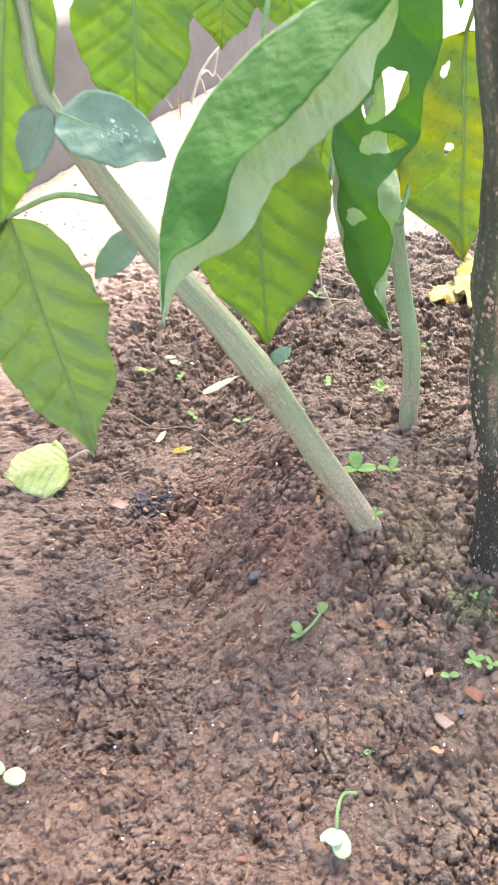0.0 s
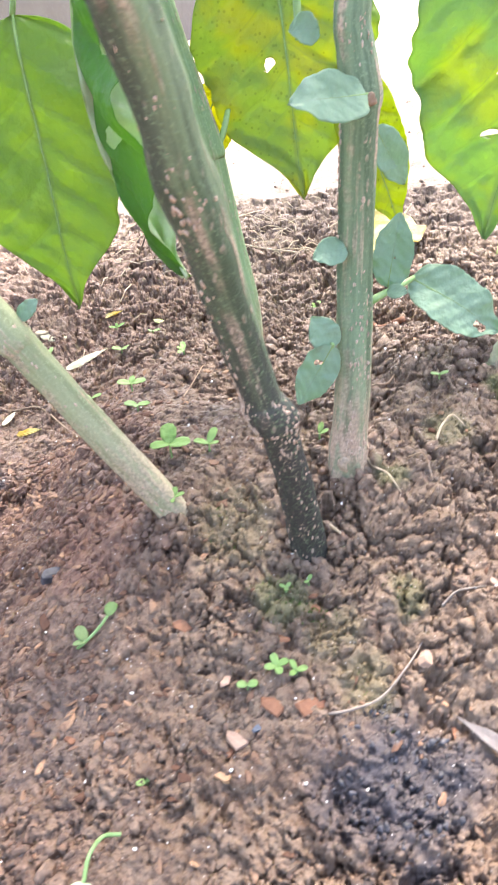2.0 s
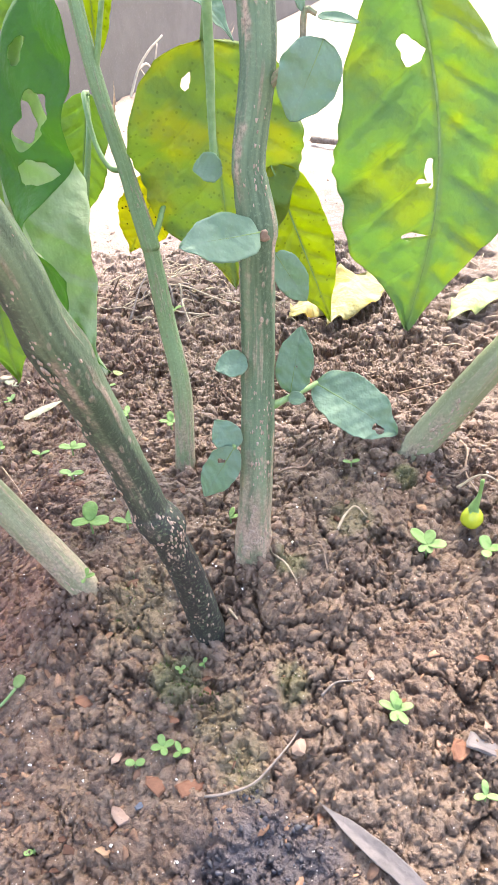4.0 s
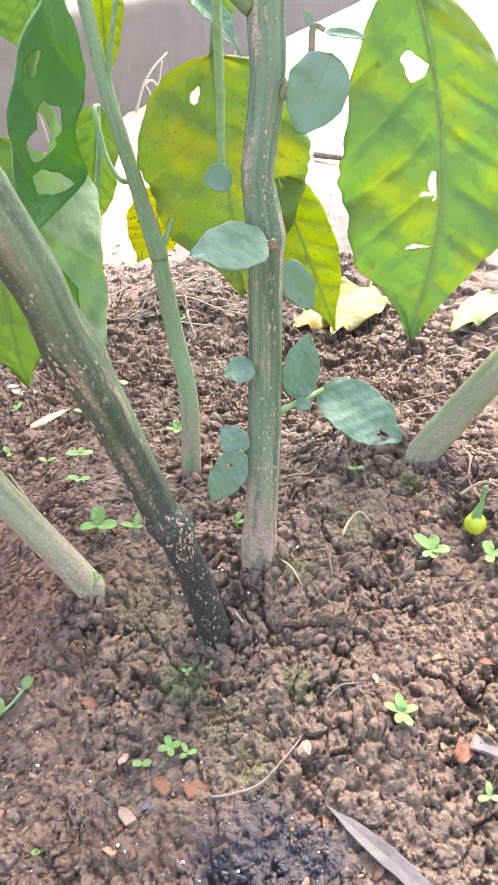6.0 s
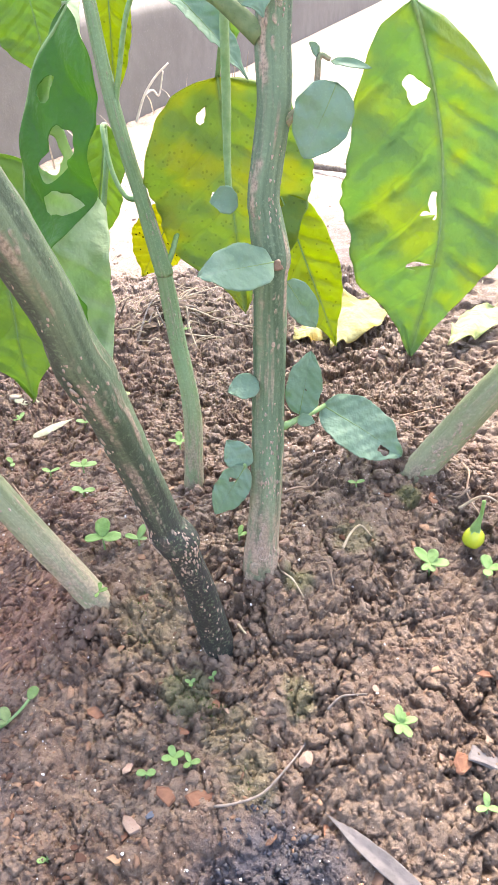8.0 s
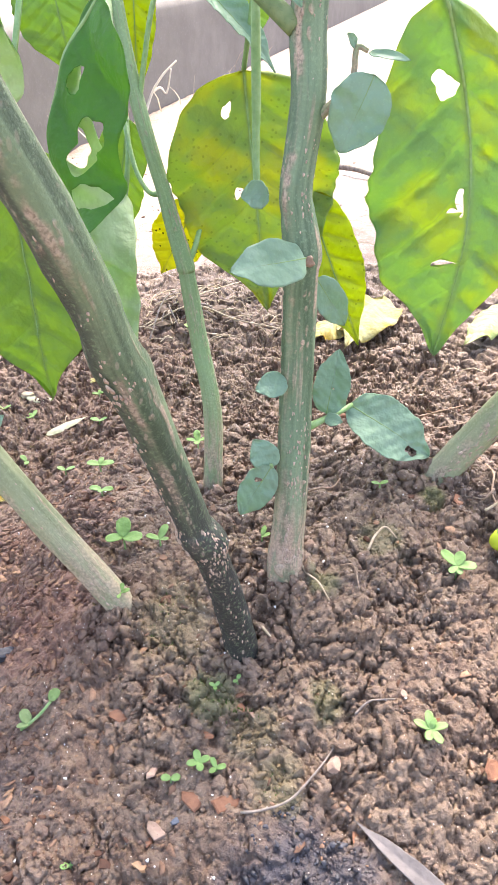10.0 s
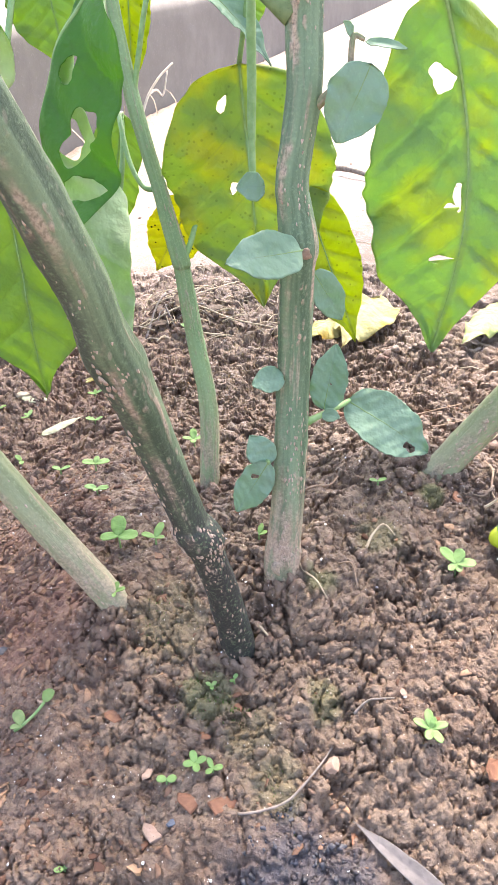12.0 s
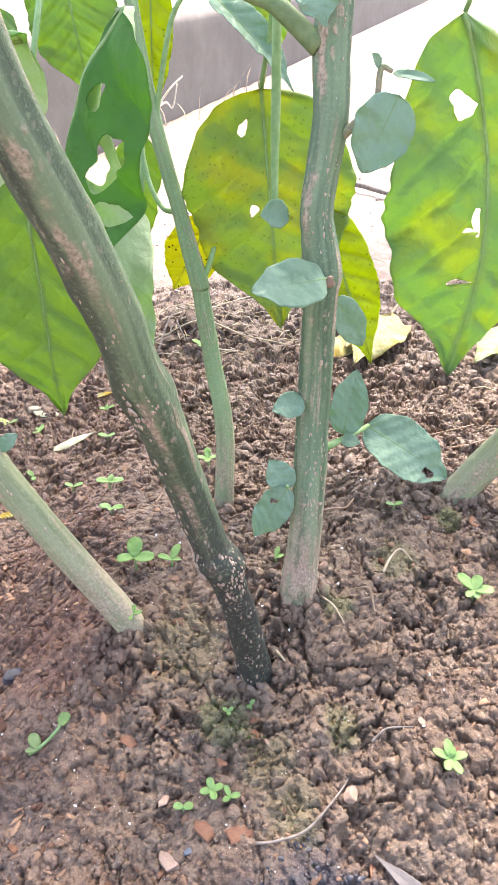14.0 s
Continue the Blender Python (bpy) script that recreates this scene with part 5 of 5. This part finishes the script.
ground_rod("stick", [(0.0, 0.72, 0.002), (0.012, 0.76, 0.02), (0.03, 0.79, 0.012)], 0.0014, GREY_TWIG, "forked grey twig sticking out of the trash heap", "stick", 0.002, 0.5, "sticks behind the bed")
ground_rod("stick", [(0.178, 0.56, 0.004), (0.19, 0.545, 0.006), (0.205, 0.52, 0.004)], 0.004, BARK_RED, "short reddish piece of wood behind the heap", "stick", 0.002, 0.8, "sticks behind the bed")
ground_rod("stick", [(0.20, 1.44, 0.006), (0.25, 1.40, 0.01), (0.30, 1.34, 0.004)], 0.009, GREY_TWIG, "thick grey-brown stick on the sunlit earth", "stick", 0.004, 0.6, "sticks behind the bed")
ground_rod("stick", [(-0.242, 2.01, -0.01), (-0.215, 2.03, 0.055), (-0.185, 2.045, 0.095), (-0.150, 2.06, 0.125)], 0.0050, STALK, "dry pale bent stalk by the wall", "stick", 0.0, 0.6, "sticks behind the bed")
ground_rod("stick", [(-0.212, 2.03, 0.060), (-0.195, 2.05, 0.066), (-0.180, 2.05, 0.055), (-0.165, 2.06, 0.11)], 0.0042, STALK, "forked side piece of a dry pale stalk", "stick", 0.0, 0.6, "sticks behind the bed")


for k in range(16):
    x, y, a, l = rng.normal(0.035, 0.022), rng.normal(0.765, 0.022), rng.uniform(0, 6.28), rng.uniform(0.02, 0.055)
    up = rng.uniform(0.004, 0.020)
    ground_rod("stick", [(x, y, 0.002), (x + l * 0.5 * math.cos(a), y + l * 0.5 * math.sin(a), up), (x + l * math.cos(a + 0.3), y + l * math.sin(a + 0.3), up * 0.5)], 0.0014, [WITHERED, GREY_TWIG, STRAW][k % 3], "short dry twig tangled in a heap of trash", "stick", 0.001, 0.6, "sticks behind the bed")


def chip(x, y, size, mat, label, name="bark_chip", flat=0.16, turn=0.0, tilt=0.2, category="chip", lift=None, seed=0, group=""):
    """A split flake: an uneven many-sided slab with bevelled edges."""
    r = np.random.default_rng(seed)
    bm = bmesh.new()
    n = 6
    low, high = [], []
    for k in range(n):
        a = 6.283 * k / n + r.uniform(-0.4, 0.4)
        q = r.uniform(0.6, 1.15)
        low.append(bm.verts.new((q * math.cos(a), 0.62 * q * math.sin(a), -0.5 * flat)))
        high.append(bm.verts.new((0.85 * q * math.cos(a), 0.54 * q * math.sin(a), 0.5 * flat + r.uniform(-0.08, 0.08))))
    bm.faces.new(list(reversed(low)))
    bm.faces.new(high)
    for k in range(n):
        bm.faces.new((low[k], low[(k + 1) % n], high[(k + 1) % n], high[k]))
    bmesh.ops.bevel(bm, geom=list(bm.edges), offset=0.035, segments=1, affect="EDGES")
    bmesh.ops.subdivide_edges(bm, edges=list(bm.edges), cuts=1)
    for v in bm.verts:
        v.co += Vector((0, 0, 0.10 * noise.noise(v.co * 2.3 + Vector((seed, 0, 0)))))
        v.co *= 1 + 0.08 * noise.noise(v.co * 5 + Vector((0, seed, 0)))
    m = Matrix.Translation(on_ground(x, y, size * flat * 0.35 if lift is None else lift)) @ Euler((tilt, 0.15, turn)).to_matrix().to_4x4() @ Matrix.Scale(size, 4)
    bm.transform(m)
    me = bpy.data.meshes.new(name)
    bm.to_mesh(me)
    bm.free()
    me.materials.append(mat)
    return single(name, me, label, category, group)


CH = "chips in the soil"
chip(0.125, 0.208, 0.008, BARK_RED, "flat reddish-brown bark chip in the soil", turn=0.3, seed=1, group=CH)
chip(0.109, 0.210, 0.007, BARK_RED, "narrow brown bark flake in the soil", turn=-0.6, seed=2, group=CH)
chip(0.172, 0.2245, 0.0065, BARK_TAN, "brown angular chip standing in the soil", flat=0.5, turn=1.2, tilt=0.7, seed=3, group=CH)
chip(0.094, 0.200, 0.006, BARK_TAN, "pale pinkish bark chip lying on soil", turn=-0.7, seed=4, group=CH)
chip(0.103, 0.203, 0.0038, SLATE, "small blue-grey flat pebble", name="pebble", turn=0.2, seed=5, category="pebble")
chip(0.0885, 0.186, 0.0042, NUT, "orange-tan seed husk on the soil", name="seed_husk", flat=0.7, turn=-0.6, seed=6, category="husk")
chip(0.069, 0.246, 0.0055, BARK_RED, "small red-brown bark chip", turn=-0.3, seed=7, group=CH)
chip(0.241, 0.222, 0.0085, BARK_RED, "orange-brown curved bark chip", turn=0.9, tilt=0.5, seed=8, group=CH)
chip(0.252, 0.2235, 0.010, DEAD, "dark grey flat stone in soil", name="stone", flat=0.10, tilt=0.05, turn=-0.4, seed=9, category="stone")
chip(0.247, 0.368, 0.0065, BARK_RED, "bright brown bark chip on the heap", turn=1.4, tilt=0.6, seed=10, group=CH)
chip(-0.108, 0.397, 0.011, BARK_TAN, "flat tan bark chip beside charred soil", turn=-0.2, seed=12, group=CH)
chip(0.0, 0.285, 0.009, CHARCOAL, "flat dark clod with a smooth top", name="clod", flat=0.5, turn=0.5, seed=13, category="clod")
chip(0.181, 0.200, 0.006, BARK_RED, "thin upright splinter of brown bark", turn=1.5, tilt=0.9, seed=14, group=CH)
chip(-0.10, 0.62, 0.007, STRAW, "small white stone on the earth", name="stone", flat=0.6, seed=15, category="stone")
chip(0.37, 0.63, 0.010, STRAW, "small pale stone on the earth", name="stone", flat=0.7, seed=16, category="stone")
for k in range(26):
    chip(rng.uniform(-0.12, 0.28), rng.uniform(0.14, 0.27), rng.uniform(0.002, 0.0045), [BARK_RED, BARK_TAN, BARK_RED, CRUMB][k % 4], "small brown bark chip in the soil", turn=rng.uniform(0, 6), tilt=rng.uniform(-0.5, 0.5), seed=30 + k, group=CH)


def lying_leaf(x0, y0, x1, y1, width, mat, label, bend=20, fold=-12, wave=0.12, lift=0.006, seed=0, stalk=0.03, name="fallen_leaf"):
    a, b = on_ground(x0, y0, lift), on_ground(x1, y1, lift * 0.8)
    ob = thing(name, a, label, "leaf", "fallen leaves")
    me, mid = leaf_mesh("blade", a, b, width, (0.1, -0.25, 1), [mat, mat], bend=bend, fold=fold, wave=wave, seed=seed, nu=30, nv=14)
    part("blade", me, ob)
    d = (a - b).normalized()
    e = a + d * stalk
    if stalk:
        part("stalk", tube("stalk", [(*a, 0.0014), (*((a + e) / 2 + Vector((0.004, 0, 0.006))), 0.0012), (*e, 0.0011)], STRAW, 6, 6), ob)


lying_leaf(-0.060, 0.545, -0.028, 0.565, 0.008, HUSK, "long pale strip of dry husk", bend=8, fold=-10, wave=0.03, lift=0.004, seed=511, stalk=0.0, name="dry_husk")
for k, (x, y, a, l, w) in enumerate(((-0.100, 0.615, 0.3, 0.028, 0.010), (-0.118, 0.598, 2.8, 0.022, 0.008), (-0.05, 0.645, 0.1, 0.02, 0.006), (-0.09, 0.47, 1.2, 0.016, 0.005), (0.015, 0.60, 2.2, 0.02, 0.006), (-0.075, 0.455, 0.2, 0.018, 0.006))):
    lying_leaf(x, y, x + l * math.cos(a), y + l * math.sin(a), w, [HUSK, FALLEN_GREEN, FALLEN][k % 3], "scrap of pale withered leaf on the level soil", bend=15, fold=-10, wave=0.05, lift=0.004, seed=520 + k, stalk=0.0, name="leaf_scrap")
for k in range(9):
    x, y, a = rng.normal(0.02, 0.035), rng.normal(0.775, 0.022), rng.uniform(0, 6.28)
    lying_leaf(x, y, x + 0.03 * math.cos(a), y + 0.03 * math.sin(a), 0.012, WITHERED, "scrap of dark dead leaf on the trash heap", bend=30, fold=-15, wave=0.08, lift=0.01, seed=540 + k, stalk=0.0, name="leaf_scrap")
lying_leaf(0.246, 0.80, 0.200, 0.690, 0.062, FALLEN, "pale yellow withered leaf lying on the earth", seed=501, lift=0.018, bend=30)
lying_leaf(0.200, 0.750, 0.163, 0.705, 0.035, FALLEN, "orange-yellow curled piece of withered leaf", seed=502, lift=0.012, stalk=0.005)
lying_leaf(0.375, 0.765, 0.314, 0.685, 0.036, FALLEN_GREEN, "pale green-yellow fallen leaf on the earth", seed=503, lift=0.016, stalk=0.01)
lying_leaf(-0.152, 0.433, -0.200, 0.418, 0.058, FALLEN_GREEN, "pale yellow-green fallen leaf with a curled edge", seed=504, lift=0.014, bend=35, wave=0.04, stalk=0.02)
lying_leaf(0.224, 0.170, 0.1795, 0.2045, 0.0085, DEAD, "long narrow grey-brown dead leaf blade", bend=10, fold=10, wave=0.02, lift=0.002, seed=505, stalk=0.0)


# ---- fruit ----
def pepper_fruit(x, y):
    g = on_ground(x, y)
    ob = thing("pepper_fruit", g, "small yellow-green round pepper fruit with its stalk, lying on soil", "pepper")
    prof = [(0.0, 0.0), (0.0026, 0.0002), (0.0048, 0.0016), (0.0058, 0.0042), (0.0054, 0.0072), (0.0041, 0.0098), (0.0027, 0.0118), (0.0, 0.0125)]
    n, verts, faces = 18, [], []
    for i, (r, z) in enumerate(prof):
        for k in range(n):
            w = 6.283 * k / n
            q = r * (1 + 0.05 * math.cos(4 * w))
            verts.append((g.x + q * math.cos(w), g.y + q * math.sin(w), g.z + z + 0.0005))
    for i in range(len(prof) - 1):
        for k in range(n):
            faces.append((i * n + k, i * n + (k + 1) % n, (i + 1) * n + (k + 1) % n, (i + 1) * n + k))
    part("flesh", mesh_from("flesh", verts, faces, FRUIT), ob)
    part("stalk", tube("stalk", [(g.x, g.y, g.z + 0.0095, 0.0042), (g.x + 0.0005, g.y, g.z + 0.0140, 0.0024), (g.x + 0.0022, g.y, g.z + 0.021, 0.0011), (g.x + 0.003, g.y + 0.001, g.z + 0.030, 0.0010)], SPROUT, 10, 6), ob, "green tapering calyx and stalk")


pepper_fruit(0.263, 0.333)
ground_rod("stick", [(0.258, 0.352, 0.012), (0.272, 0.352, 0.014), (0.29, 0.352, 0.010)], 0.001, STRAW, "thin pale stalk across the soil heap", "stick", group="sticks behind the bed")


# ---- moss, dry grass and trash ----
def blades_mesh(name, spots, mat, high, wide, lean=0.5, seed=1):
    r = np.random.default_rng(seed)
    verts, faces = [], []
    for p in spots:
        a, h = r.uniform(0, 6.28), high * r.uniform(0.5, 1.2)
        d = Vector((math.cos(a), math.sin(a), 0))
        s = Vector((-d.y, d.x, 0)) * wide
        b = len(verts)
        l = r.uniform(0, lean)
        for i in range(4):
            u = i / 3
            c = Vector(p) + d * (l * h * u * u) + Vector((0, 0, h * u * (1 - 0.35 * l * u)))
            w = (1 - u * 0.9)
            verts += [c - s * w, c + s * w]
        for i in range(3):
            faces.append((b + 2 * i, b + 2 * i + 1, b + 2 * i + 3, b + 2 * i + 2))
    return mesh_from(name, verts, faces, mat)


moss = []
for cx, cy, r, n in ((0.116, 0.253, 0.012, 240), (0.130, 0.247, 0.008, 90), (0.092, 0.290, 0.018, 160), (0.168, 0.251, 0.007, 70), (0.147, 0.216, 0.010, 60)):
    for k in range(n):
        moss.append(on_ground(cx + rng.normal(0, r * 0.5), cy + rng.normal(0, r * 0.5), -0.0003))
single("moss", blades_mesh("moss", moss, MOSS, 0.0016, 0.0003), "patches of short dark green moss on soil", "moss", kind="stuff")
dry = []
for k in range(24):
    t = rng.uniform(-0.5, 1.2)
    dry.append(on_ground(-0.22 + t * 0.25 + rng.normal(0, 0.03), 2.0 + t * 1.1 + rng.normal(0, 0.05), 0))
single("dry_grass", blades_mesh("dry_grass", dry, STRAW, 0.09, 0.0022, 0.9, 4), "sparse dry pale grass along the wall foot", "grass", kind="stuff")
bits = []
for k in range(200):
    cx, cy = (rng.normal(0.05, 0.07), rng.normal(0.80, 0.05)) if k < 130 else (rng.uniform(-0.35, 0.5), rng.uniform(0.55, 1.2))
    bits.append(((cx, cy), rng.uniform(0, 6.28), rng.uniform(0.008, 0.035)))
sv, sf = [], []
for (cx, cy), a, l in bits:
    p = on_ground(cx, cy, 0.002 + rng.random() * 0.006)
    d, n2 = Vector((math.cos(a), math.sin(a), rng.normal(0, 0.15))) * l, Vector((-math.sin(a), math.cos(a), 0)) * 0.0005
    b = len(sv)
    for e in (p - d * 0.5, p + Vector((0, 0, 0.003)), p + d * 0.5):
        sv += [e - n2, e + n2, e + Vector((0, 0, 0.0011))]
    for i in (0, 3):
        for k in range(3):
            sf.append((b + i + k, b + i + (k + 1) % 3, b + i + 3 + (k + 1) % 3, b + i + 3 + k))
single("straw_bits", mesh_from("straw_bits", sv, sf, STRAW), "short bits of dry straw and fibre on earth", "straw", kind="stuff")
